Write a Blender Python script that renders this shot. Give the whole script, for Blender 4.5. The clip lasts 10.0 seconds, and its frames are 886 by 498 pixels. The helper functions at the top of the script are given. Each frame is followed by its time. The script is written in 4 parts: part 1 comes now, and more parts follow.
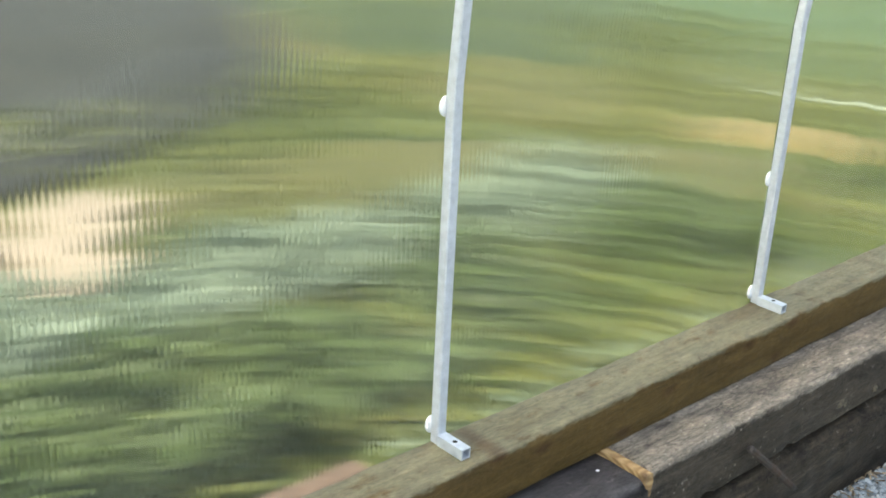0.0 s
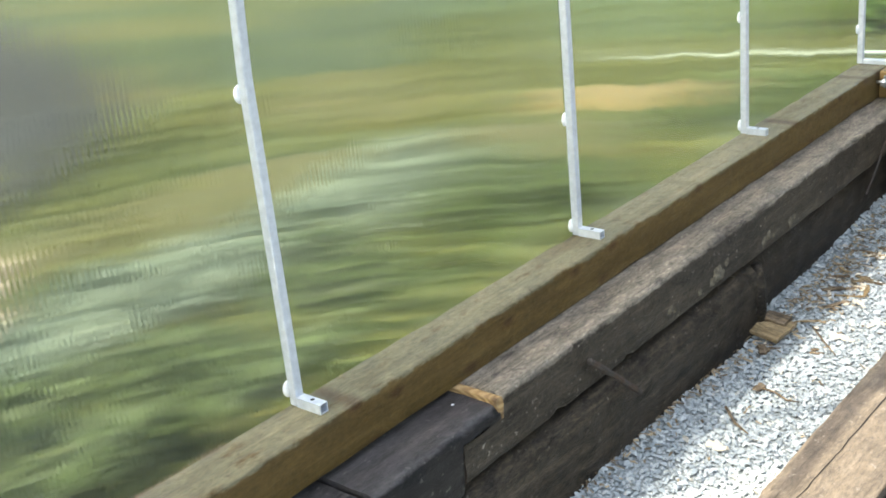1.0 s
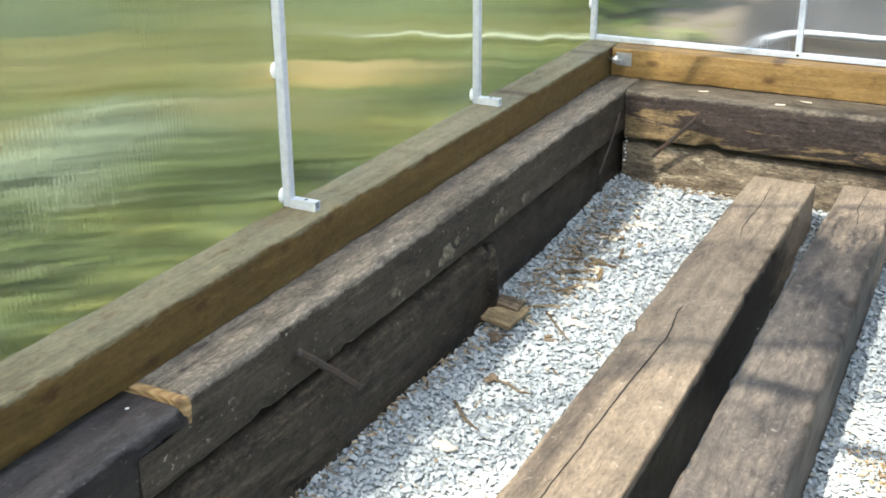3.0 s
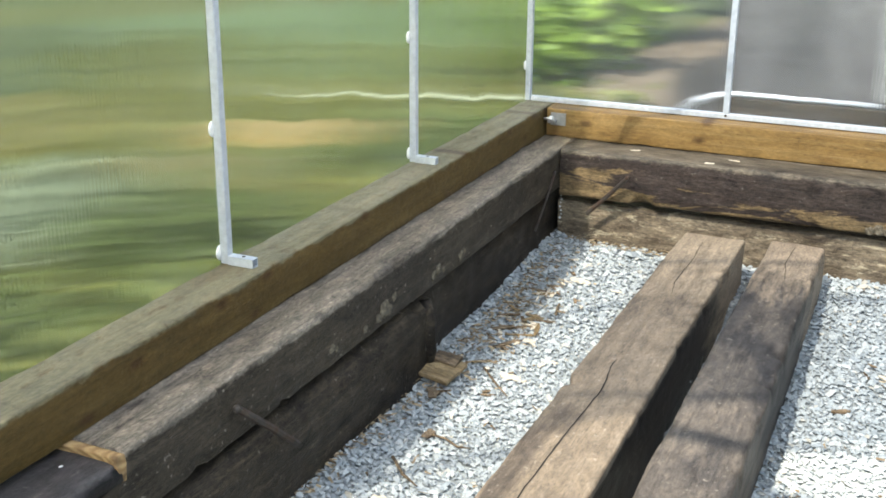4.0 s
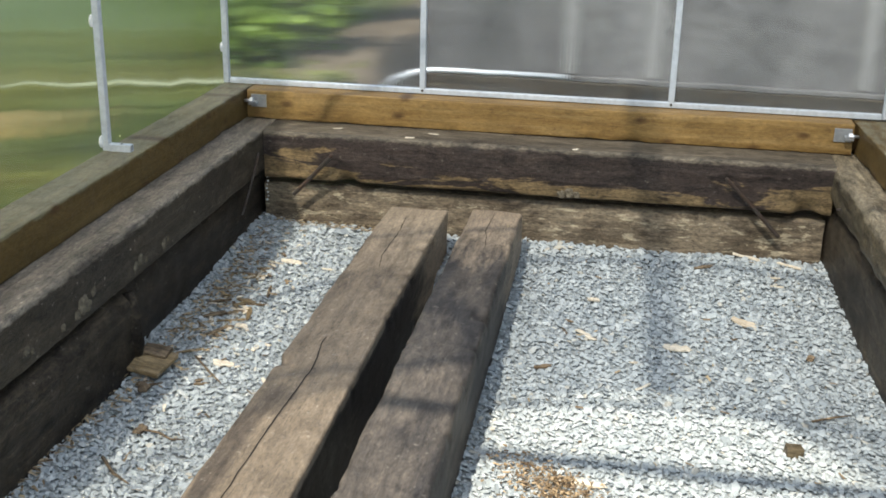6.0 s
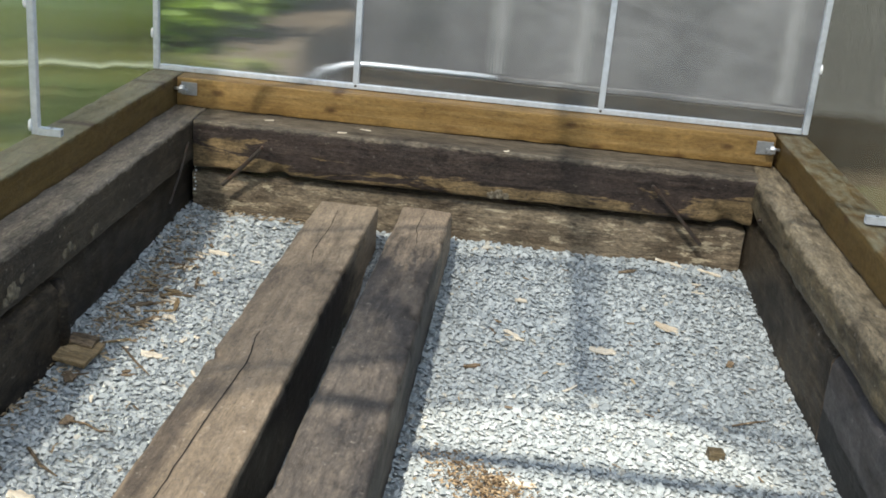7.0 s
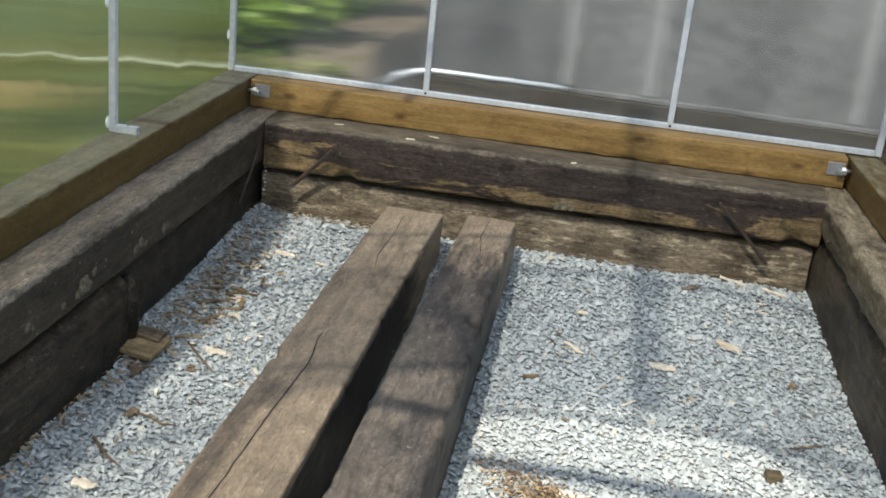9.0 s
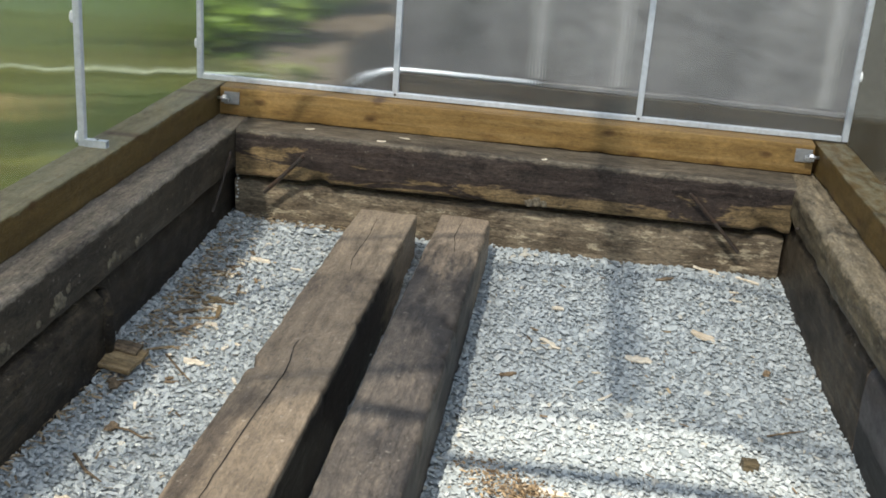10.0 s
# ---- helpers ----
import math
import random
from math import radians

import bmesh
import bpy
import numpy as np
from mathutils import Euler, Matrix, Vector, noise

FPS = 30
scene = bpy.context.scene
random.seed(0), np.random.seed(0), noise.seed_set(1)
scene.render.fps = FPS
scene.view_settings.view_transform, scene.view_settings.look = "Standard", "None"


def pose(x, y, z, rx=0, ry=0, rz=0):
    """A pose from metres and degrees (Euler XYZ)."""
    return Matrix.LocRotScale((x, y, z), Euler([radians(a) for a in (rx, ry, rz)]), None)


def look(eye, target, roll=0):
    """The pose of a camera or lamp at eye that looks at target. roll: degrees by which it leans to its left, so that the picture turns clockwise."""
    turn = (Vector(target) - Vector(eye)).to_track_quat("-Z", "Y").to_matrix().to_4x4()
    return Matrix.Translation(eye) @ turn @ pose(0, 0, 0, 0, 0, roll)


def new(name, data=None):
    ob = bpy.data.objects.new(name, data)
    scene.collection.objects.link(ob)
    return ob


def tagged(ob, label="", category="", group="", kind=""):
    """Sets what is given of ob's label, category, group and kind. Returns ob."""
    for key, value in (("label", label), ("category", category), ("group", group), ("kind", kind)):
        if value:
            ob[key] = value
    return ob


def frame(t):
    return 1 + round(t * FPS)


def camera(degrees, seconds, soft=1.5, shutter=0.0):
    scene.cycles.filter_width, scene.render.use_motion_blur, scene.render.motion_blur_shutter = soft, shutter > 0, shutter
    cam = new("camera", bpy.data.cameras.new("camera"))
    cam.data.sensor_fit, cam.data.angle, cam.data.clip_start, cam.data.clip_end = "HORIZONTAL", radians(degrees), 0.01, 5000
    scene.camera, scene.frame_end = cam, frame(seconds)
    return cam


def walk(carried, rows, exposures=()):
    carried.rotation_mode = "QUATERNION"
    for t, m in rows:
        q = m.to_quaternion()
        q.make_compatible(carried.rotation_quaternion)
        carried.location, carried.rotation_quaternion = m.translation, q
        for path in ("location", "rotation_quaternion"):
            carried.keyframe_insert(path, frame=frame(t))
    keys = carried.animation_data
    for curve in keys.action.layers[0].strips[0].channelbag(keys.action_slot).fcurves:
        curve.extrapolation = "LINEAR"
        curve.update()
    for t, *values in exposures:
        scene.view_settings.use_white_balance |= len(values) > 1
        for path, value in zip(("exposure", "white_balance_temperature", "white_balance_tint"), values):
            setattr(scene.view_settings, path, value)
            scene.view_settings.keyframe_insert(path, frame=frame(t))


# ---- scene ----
cam = camera(42.34, 10.0, soft=1.7)
# seconds, place, then the turns about x, y and z
ROWS = [
    (0.0, 1.310, -4.212, 1.595, 67.93, -2.56, 48.12),
    (0.5, 1.504, -4.277, 1.601, 66.82, 0.44, 37.41),
    (1.0, 1.556, -4.281, 1.557, 68.75, 5.59, 39.05),
    (1.5, 1.467, -4.114, 1.427, 66.08, 3.51, 35.68),
    (2.0, 1.364, -4.011, 1.411, 66.43, 2.28, 41.69),
    (2.5, 1.359, -3.961, 1.437, 65.50, -1.08, 35.72),
    (3.0, 1.398, -3.958, 1.365, 67.79, 0.39, 26.89),
    (3.2, 1.416, -3.964, 1.365, 68.77, 0.43, 24.93),
    (4.3, 1.429, -3.994, 1.379, 70.82, -0.74, 23.80),
    (4.5, 1.438, -4.000, 1.414, 70.13, -1.27, 23.53),
    (5.0, 1.450, -3.987, 1.402, 69.69, -2.07, 19.46),
    (5.5, 1.447, -4.000, 1.393, 69.52, -2.17, 12.90),
    (6.0, 1.476, -3.972, 1.363, 70.08, -1.19, 9.84),
    (6.2, 1.462, -3.988, 1.365, 70.26, -2.17, 7.79),
    (7.3, 1.398, -3.996, 1.383, 69.80, -4.63, 6.10),
    (7.5, 1.404, -3.997, 1.377, 69.75, -4.22, 6.85),
    (8.0, 1.404, -3.996, 1.386, 69.53, -4.18, 9.00),
    (8.5, 1.407, -4.003, 1.397, 69.64, -4.74, 9.50),
    (9.0, 1.405, -4.011, 1.394, 69.87, -5.56, 9.88),
    (9.5, 1.404, -4.010, 1.393, 69.74, -4.74, 9.08),
    (10.0, 1.426, -4.017, 1.426, 69.64, -3.86, 8.25),
]
walk(cam, [(t, pose(*p)) for t, *p in ROWS],
     [(0.0, 1.45, 6850, 7), (1.5, 1.52, 6850, 7), (2.5, 1.52, 6850, 7), (3.2, 1.42, 6850, 7), (4.5, 1.22, 6850, 7), (5.0, 1.11, 6850, 7), (5.5, 0.90, 6850, 7), (6.2, 0.64, 6850, 7), (10.0, 0.50, 6850, 7)])

# ---- world and sun ----
SUN_TO = Vector((-0.18, -0.60, 0.80)).normalized()
world = bpy.data.worlds.new("sky")
scene.world = world
world.use_nodes = True
wn = world.node_tree
sky = wn.nodes.new("ShaderNodeTexSky")
sky.sky_type = "NISHITA"
sky.sun_disc = False
sky.sun_elevation = math.asin(SUN_TO.z)
sky.sun_rotation = math.atan2(SUN_TO.x, SUN_TO.y)
wn.links.new(sky.outputs[0], wn.nodes["Background"].inputs[0])
wn.nodes["Background"].inputs[1].default_value = 0.15
sun = new("sun", bpy.data.lights.new("sun", "SUN"))
sun.data.energy, sun.data.angle, sun.data.color = 4.6, radians(1.1), (1.0, 0.95, 0.86)
sun.matrix_world = look(SUN_TO * 30, (0, 0, 0))


# ---- node helpers ----
class Mat:
    """A node material in the making."""

    def __init__(self, name):
        self.m = bpy.data.materials.new(name)
        self.m.use_nodes = True
        self.t = self.m.node_tree
        self.b = self.t.nodes["Principled BSDF"]
        self.out = self.t.nodes["Material Output"]

    def n(self, kind, **props):
        node = self.t.nodes.new("ShaderNode" + kind)
        for k, v in props.items():
            if k == "op":
                node.operation = v
            elif k == "blend":
                node.blend_type = v
        return node

    def put(self, socket, value):
        if isinstance(value, bpy.types.NodeSocket):
            self.t.links.new(value, socket)
        else:
            socket.default_value = value

    def coords(self, scale=(1, 1, 1), shuffle=True):
        tc = self.n("TexCoord")
        mp = self.n("Mapping")
        self.put(mp.inputs[0], tc.outputs["Object"])
        mp.inputs["Scale"].default_value = scale
        if shuffle:
            info = self.n("ObjectInfo")
            mul = self.n("Math", op="MULTIPLY")
            self.put(mul.inputs[0], info.outputs["Random"])
            mul.inputs[1].default_value = 37.0
            self.put(mp.inputs["Location"], mul.outputs[0])
        return mp.outputs[0]

    def noise(self, vec, scale, detail=4, rough=0.55, warp=0.0):
        no = self.n("TexNoise")
        self.put(no.inputs["Vector"], vec)
        no.inputs["Scale"].default_value = scale
        no.inputs["Detail"].default_value = detail
        no.inputs["Roughness"].default_value = rough
        no.inputs["Distortion"].default_value = warp
        return no.outputs["Fac"]

    def ramp(self, fac, stops):
        r = self.n("ValToRGB")
        while len(r.color_ramp.elements) < len(stops):
            r.color_ramp.elements.new(0.5)
        for e, (p, c) in zip(r.color_ramp.elements, stops):
            e.position, e.color = p, (*c, 1) if len(c) == 3 else c
        self.put(r.inputs[0], fac)
        return r.outputs[0]

    def step(self, fac, a, b):
        """0 below a, 1 above b."""
        r = self.n("MapRange")
        self.put(r.inputs["Value"], fac)
        r.inputs["From Min"].default_value, r.inputs["From Max"].default_value = a, b
        return r.outputs[0]

    def mix(self, fac, a, b, blend="MIX"):
        m = self.n("MixRGB", blend=blend)
        self.put(m.inputs[0], fac)
        for s, v in ((m.inputs[1], a), (m.inputs[2], b)):
            self.put(s, (*v, 1) if isinstance(v, tuple) and len(v) == 3 else v)
        return m.outputs[0]

    def math(self, op, a, b=0.0):
        m = self.n("Math", op=op)
        self.put(m.inputs[0], a)
        self.put(m.inputs[1], b)
        return m.outputs[0]

    def bump(self, height, strength=0.5, distance=0.01, prev=None):
        b = self.n("Bump")
        b.inputs["Strength"].default_value, b.inputs["Distance"].default_value = strength, distance
        self.put(b.inputs["Height"], height)
        if prev is not None:
            self.put(b.inputs["Normal"], prev)
        return b.outputs[0]

    def done(self, colour, rough=0.8, metal=0.0, normal=None):
        self.put(self.b.inputs["Base Color"], (*colour, 1) if isinstance(colour, tuple) else colour)
        self.put(self.b.inputs["Roughness"], rough)
        self.put(self.b.inputs["Metallic"], metal)
        if normal is not None:
            self.put(self.b.inputs["Normal"], normal)
        return self.m


# ---- materials ----
def wood(name, dark, mid, pale, stain=(0.03, 0.025, 0.022), stained=0.5, speck=0.0, bare=None, knots=False, grain=1.0, top=None, top_z=0.1, rugged=0.85, stain_depth=0.55, tip=None, flakes=None):
    """Sawn timber with the grain along its own x. top: the colours of an upper face, above top_z: worn, and on some
    woods set apart from the sides for light and shade.
    tip: where along x the wood turns paler, and its colour. flakes: the colour of patches where the skin has come off."""
    m = Mat(name)
    v = m.coords((1.2, 28 * grain, 28 * grain))
    fine = m.noise(v, 2.2, 6, 0.65, 0.4)
    vb = m.coords((1.0, 3.0, 3.0))
    broad = m.noise(vb, 2.0, 5, 0.6, 0.3)
    vs = m.coords((1, 1, 1))
    spots = m.noise(vs, 38.0, 3, 0.6)
    c = m.ramp(fine, [(0.25, dark), (0.5, mid), (0.75, pale)])
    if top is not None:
        # Upper face apart from the sides: wear, plus light and shade put into the colours.
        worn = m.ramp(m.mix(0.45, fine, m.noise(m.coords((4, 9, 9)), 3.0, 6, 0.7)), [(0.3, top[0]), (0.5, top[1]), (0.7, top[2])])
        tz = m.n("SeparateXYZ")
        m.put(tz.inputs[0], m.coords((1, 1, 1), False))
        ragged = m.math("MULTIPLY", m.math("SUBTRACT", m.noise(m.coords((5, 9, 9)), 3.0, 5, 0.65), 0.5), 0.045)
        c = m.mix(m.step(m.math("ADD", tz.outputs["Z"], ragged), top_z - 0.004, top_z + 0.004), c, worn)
    c = m.mix(m.step(broad, 0.62 - 0.25 * stained, 0.74 - 0.22 * stained), c, m.mix(stain_depth, c, stain))
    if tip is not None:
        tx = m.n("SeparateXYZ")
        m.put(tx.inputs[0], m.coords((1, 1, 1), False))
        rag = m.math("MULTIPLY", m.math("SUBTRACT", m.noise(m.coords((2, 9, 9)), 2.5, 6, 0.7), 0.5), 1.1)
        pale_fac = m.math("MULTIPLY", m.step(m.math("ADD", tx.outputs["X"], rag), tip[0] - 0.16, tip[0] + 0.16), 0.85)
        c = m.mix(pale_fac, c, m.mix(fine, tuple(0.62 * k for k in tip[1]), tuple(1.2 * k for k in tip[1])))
    if flakes is not None:
        fl = m.noise(m.coords((4.5, 15, 15)), 2.2, 7, 0.72, 0.4)
        c = m.mix(m.math("MULTIPLY", m.step(fl, 0.56, 0.60), 0.75), c, m.mix(fine, tuple(0.7 * k for k in flakes), flakes))
        c = m.mix(m.math("MULTIPLY", m.step(fl, 0.43, 0.37), 0.7), c, stain)
    if bare is not None:
        low = m.noise(m.coords((1.3, 6, 6)), 2.0, 5, 0.65, 0.5)
        sp = m.n("SeparateXYZ")
        m.put(sp.inputs[0], m.coords((1, 1, 1), False))
        low = m.math("SUBTRACT", low, m.math("MULTIPLY", sp.outputs["Z"], 2.2))
        ends = m.step(m.math("ABSOLUTE", m.math("SUBTRACT", sp.outputs["X"], 1.0)), 0.62, 0.86)
        low = m.math("ADD", low, m.math("MULTIPLY", ends, 0.13))
        c = m.mix(m.step(low, 0.42, 0.46), c, m.mix(fine, tuple(0.35 * x for x in bare), tuple(0.95 * x for x in bare)))
    if knots:
        vo = m.n("TexVoronoi")
        vo.voronoi_dimensions = "2D"
        ks, kc = m.n("SeparateXYZ"), m.n("CombineXYZ")
        m.put(ks.inputs[0], m.coords((4.2, 1, 8.0)))
        m.put(kc.inputs[0], ks.outputs["X"])
        m.put(kc.inputs[1], ks.outputs["Z"])
        m.put(vo.inputs["Vector"], kc.outputs[0])
        vo.inputs["Scale"].default_value = 1.0
        c = m.mix(m.step(vo.outputs["Distance"], 0.13, 0.04), c, m.mix(0.72, c, (0.05, 0.022, 0.01)))
    c = m.mix(m.step(spots, 0.63, 0.72), c, m.mix(0.5, c, stain))
    if speck:
        c = m.mix(m.math("MULTIPLY", m.step(m.noise(vs, 70.0, 2), 0.66, 0.72), speck), c, (0.5, 0.46, 0.4))
    line = m.noise(m.coords((0.9, 26, 26)), 2.0, 3, 0.5, 0.3)
    split = m.step(m.math("ABSOLUTE", m.math("SUBTRACT", line, 0.47)), 0.010, 0.003)
    c = m.mix(m.math("MULTIPLY", split, 0.8 * rugged), c, m.mix(0.75, c, (0.008, 0.006, 0.005)))
    blot = m.noise(m.coords((3.5, 9, 9)), 3.2, 9, 0.78, 0.6)
    c = m.mix(rugged, c, m.mix(1.0, c, m.ramp(blot, [(0.34, (0.22, 0.21, 0.21)), (0.45, (0.72, 0.72, 0.72)), (0.55, (1.08, 1.07, 1.05)), (0.68, (1.6, 1.55, 1.47))]), "MULTIPLY"))
    dirt = m.noise(m.coords((60, 150, 150)), 1.0, 5, 0.75)
    c = m.mix(rugged, c, m.mix(1.0, c, m.ramp(dirt, [(0.35, (0.5, 0.5, 0.5)), (0.5, (1.0, 1.0, 1.0)), (0.68, (1.55, 1.52, 1.46))]), "MULTIPLY"))
    m.b.inputs["Specular IOR Level"].default_value = 0.2
    nrm = m.bump(fine, 0.55, 0.004)
    nrm = m.bump(blot, 0.8 * rugged, 0.007, nrm)
    nrm = m.bump(spots, 0.35, 0.004, nrm)
    return m.done(c, m.step(broad, -0.6, 1.6), 0.0, nrm)


def end_grain(name, a, b):
    m = Mat(name)
    w = m.n("TexWave")
    w.wave_type, w.rings_direction = "RINGS", "X"
    m.put(w.inputs["Vector"], m.coords((1, 1, 1), False))
    w.inputs["Scale"].default_value, w.inputs["Distortion"].default_value = 28.0, 3.0
    no = m.noise(m.coords((1, 1, 1)), 22.0, 4)
    return m.done(m.mix(m.step(no, 0.45, 0.65), m.mix(w.outputs["Fac"], a, b), m.mix(0.6, b, (0.05, 0.03, 0.02))), 0.85, 0, m.bump(no, 0.4, 0.005))


# Sides darkened for the shade they stand in; the top weathered paler grey.
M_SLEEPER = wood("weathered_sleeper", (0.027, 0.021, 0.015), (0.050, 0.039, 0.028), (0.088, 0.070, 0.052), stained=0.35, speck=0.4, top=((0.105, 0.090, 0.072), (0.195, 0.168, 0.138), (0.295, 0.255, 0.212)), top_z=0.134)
M_SLEEPER_DARK = wood("dark_sleeper", (0.012, 0.009, 0.007), (0.028, 0.021, 0.015), (0.068, 0.051, 0.034), stained=0.5, speck=0.25)
# The grey sheen on the tar's upper face is put into its top colours.
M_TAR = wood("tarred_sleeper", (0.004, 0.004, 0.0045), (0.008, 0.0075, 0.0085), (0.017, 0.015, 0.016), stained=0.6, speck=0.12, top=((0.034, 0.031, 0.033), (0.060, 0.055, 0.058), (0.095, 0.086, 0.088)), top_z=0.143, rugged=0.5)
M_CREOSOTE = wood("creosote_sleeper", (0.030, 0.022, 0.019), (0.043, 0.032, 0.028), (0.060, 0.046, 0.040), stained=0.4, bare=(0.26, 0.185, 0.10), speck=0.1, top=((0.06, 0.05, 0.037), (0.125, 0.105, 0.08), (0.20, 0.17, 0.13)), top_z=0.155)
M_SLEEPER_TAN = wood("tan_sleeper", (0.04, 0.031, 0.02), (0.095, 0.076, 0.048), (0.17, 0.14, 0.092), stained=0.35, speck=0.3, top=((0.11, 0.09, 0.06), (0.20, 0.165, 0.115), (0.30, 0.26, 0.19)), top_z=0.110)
M_SLEEPER_LOW = wood("brown_low_sleeper", (0.021, 0.016, 0.012), (0.048, 0.037, 0.026), (0.105, 0.081, 0.054), stain=(0.010, 0.008, 0.007), stained=0.45, speck=0.2, rugged=1.0, stain_depth=0.8)
M_RED_BOARD = wood("reddish_timber", (0.07, 0.045, 0.035), (0.12, 0.08, 0.062), (0.19, 0.13, 0.10), stained=0.3)
M_BARE = wood("bare_sleeper", (0.12, 0.094, 0.066), (0.205, 0.163, 0.116), (0.31, 0.252, 0.18), stain=(0.045, 0.031, 0.020), stained=0.65, speck=0.2, rugged=0.8, stain_depth=0.6, flakes=(0.50, 0.43, 0.31))
# Side colours near black: tar, deepened for shade in the gap between the sleepers.
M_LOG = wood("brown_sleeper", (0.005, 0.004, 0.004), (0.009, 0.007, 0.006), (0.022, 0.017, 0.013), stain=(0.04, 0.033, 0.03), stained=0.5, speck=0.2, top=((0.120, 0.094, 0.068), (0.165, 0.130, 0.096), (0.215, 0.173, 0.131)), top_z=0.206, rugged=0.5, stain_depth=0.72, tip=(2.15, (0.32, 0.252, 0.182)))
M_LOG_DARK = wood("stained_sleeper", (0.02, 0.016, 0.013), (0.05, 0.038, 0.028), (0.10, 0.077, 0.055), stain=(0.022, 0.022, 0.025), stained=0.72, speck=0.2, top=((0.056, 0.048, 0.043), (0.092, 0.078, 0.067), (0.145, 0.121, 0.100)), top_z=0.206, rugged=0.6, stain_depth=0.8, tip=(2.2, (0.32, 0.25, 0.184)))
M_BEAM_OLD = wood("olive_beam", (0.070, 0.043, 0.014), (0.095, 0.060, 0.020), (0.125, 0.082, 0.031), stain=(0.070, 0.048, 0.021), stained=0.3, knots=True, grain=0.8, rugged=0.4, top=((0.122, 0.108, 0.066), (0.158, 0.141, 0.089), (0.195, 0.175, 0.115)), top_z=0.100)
M_BEAM_NEW = wood("pine_beam", (0.15, 0.085, 0.027), (0.215, 0.132, 0.047), (0.28, 0.185, 0.078), stain=(0.11, 0.06, 0.022), stained=0.3, knots=True, grain=0.8, rugged=0.38)
M_CUT = end_grain("fresh_cut", (0.42, 0.28, 0.13), (0.24, 0.14, 0.055))
M_OLD_CUT = end_grain("old_cut", (0.14, 0.10, 0.07), (0.06, 0.045, 0.035))
M_CHIP = wood("pale_wood_chip", (0.50, 0.42, 0.32), (0.68, 0.60, 0.48), (0.82, 0.76, 0.65), stain=(0.4, 0.28, 0.16), stained=0.1, rugged=0.3)
M_OFFCUT = wood("board_offcut", (0.16, 0.11, 0.055), (0.27, 0.195, 0.105), (0.38, 0.29, 0.175), stained=0.2, rugged=0.6)
M_BARK = wood("bark_chip", (0.10, 0.068, 0.042), (0.20, 0.145, 0.092), (0.32, 0.245, 0.165), stained=0.3)


def metal_mat(name, colour, rough, metal, rust=0.0):
    m = Mat(name)
    v = m.coords((1, 1, 1))
    a = m.noise(v, 60.0, 4)
    c = m.mix(m.step(a, 0.35, 0.7), colour, tuple(x * 0.82 for x in colour))
    if rust:
        c = m.mix(m.step(m.noise(v, 25.0, 5), 0.6 - 0.3 * rust, 0.7), c, (0.06, 0.03, 0.016))
    return m.done(c, m.step(a, -rough, 1.0 + 1.2 * (1 - rough)), metal, m.bump(a, 0.1, 0.002))


M_TUBE = metal_mat("galvanised_tube", (0.59, 0.63, 0.69), 0.45, 0.45)
M_ZINC = metal_mat("zinc_bolt", (0.62, 0.64, 0.67), 0.35, 0.9)
M_PLATE = metal_mat("dull_plate", (0.36, 0.37, 0.38), 0.5, 0.7)
M_RUST = metal_mat("rusty_iron", (0.048, 0.038, 0.032), 0.8, 0.2, 0.4)
M_WASHER = metal_mat("white_plastic", (0.85, 0.86, 0.86), 0.4, 0.0)


def gravel_mat(name, per_island):
    m = Mat(name)
    if per_island:
        g = m.n("NewGeometry")
        c = m.ramp(g.outputs["Random Per Island"], [(0.0, (0.265, 0.298, 0.315)), (0.3, (0.375, 0.413, 0.428)), (0.7, (0.45, 0.488, 0.498)), (0.96, (0.55, 0.58, 0.58)), (1.0, (0.48, 0.44, 0.36))])
        a = m.noise(m.coords((1, 1, 1), False), 160.0, 3)
        c = m.mix(m.step(a, 0.3, 0.8), m.mix(0.25, c, (0.1, 0.1, 0.1)), c)
        return m.done(c, 0.82, 0, m.bump(a, 0.4, 0.002))
    v = m.coords((1, 1, 1), False)
    vo = m.n("TexVoronoi")
    m.put(vo.inputs["Vector"], v)
    vo.inputs["Scale"].default_value = 85.0
    c = m.mix(m.step(vo.outputs["Distance"], 0.2, 0.75), (0.40, 0.43, 0.435), (0.24, 0.258, 0.262))
    return m.done(c, 0.9, 0, m.bump(vo.outputs["Distance"], 0.6, 0.006))


M_GRAVEL = gravel_mat("crushed_stone_bed", False)
M_STONES = gravel_mat("crushed_stones", True)


def patchy(name, cols, scale, stretch=(1, 1, 1), fine=40.0, bump=0.03, rough=0.95):
    m = Mat(name)
    v = m.coords(stretch, False)
    a = m.noise(v, scale, 5, 0.6, 0.4)
    n = len(cols)
    c = m.ramp(a, [(0.30 + 0.4 * i / (n - 1), col) for i, col in enumerate(cols)])
    f = m.noise(m.coords((1, 1, 1), False), fine, 4, 0.65)
    c = m.mix(m.step(f, 0.35, 0.7), m.mix(0.6, c, tuple(0.3 * x for x in cols[0])), c)
    return m.done(c, rough, 0, m.bump(f, 0.7, bump))


M_LAWN = patchy("lawn", [(0.030, 0.050, 0.009), (0.053, 0.078, 0.016), (0.088, 0.099, 0.022), (0.140, 0.126, 0.036)], 0.75, (0.6, 1.0, 1))
# The second greenhouse's shadow on the soil is put into this dark colour.
M_SHADOWED_SOIL = patchy("shadowed_soil", [(0.018, 0.016, 0.014), (0.032, 0.028, 0.025), (0.055, 0.048, 0.042)], 2.0)
M_DIRT = patchy("trodden_dirt", [(0.117, 0.089, 0.061), (0.175, 0.136, 0.095), (0.227, 0.182, 0.133)], 1.6)
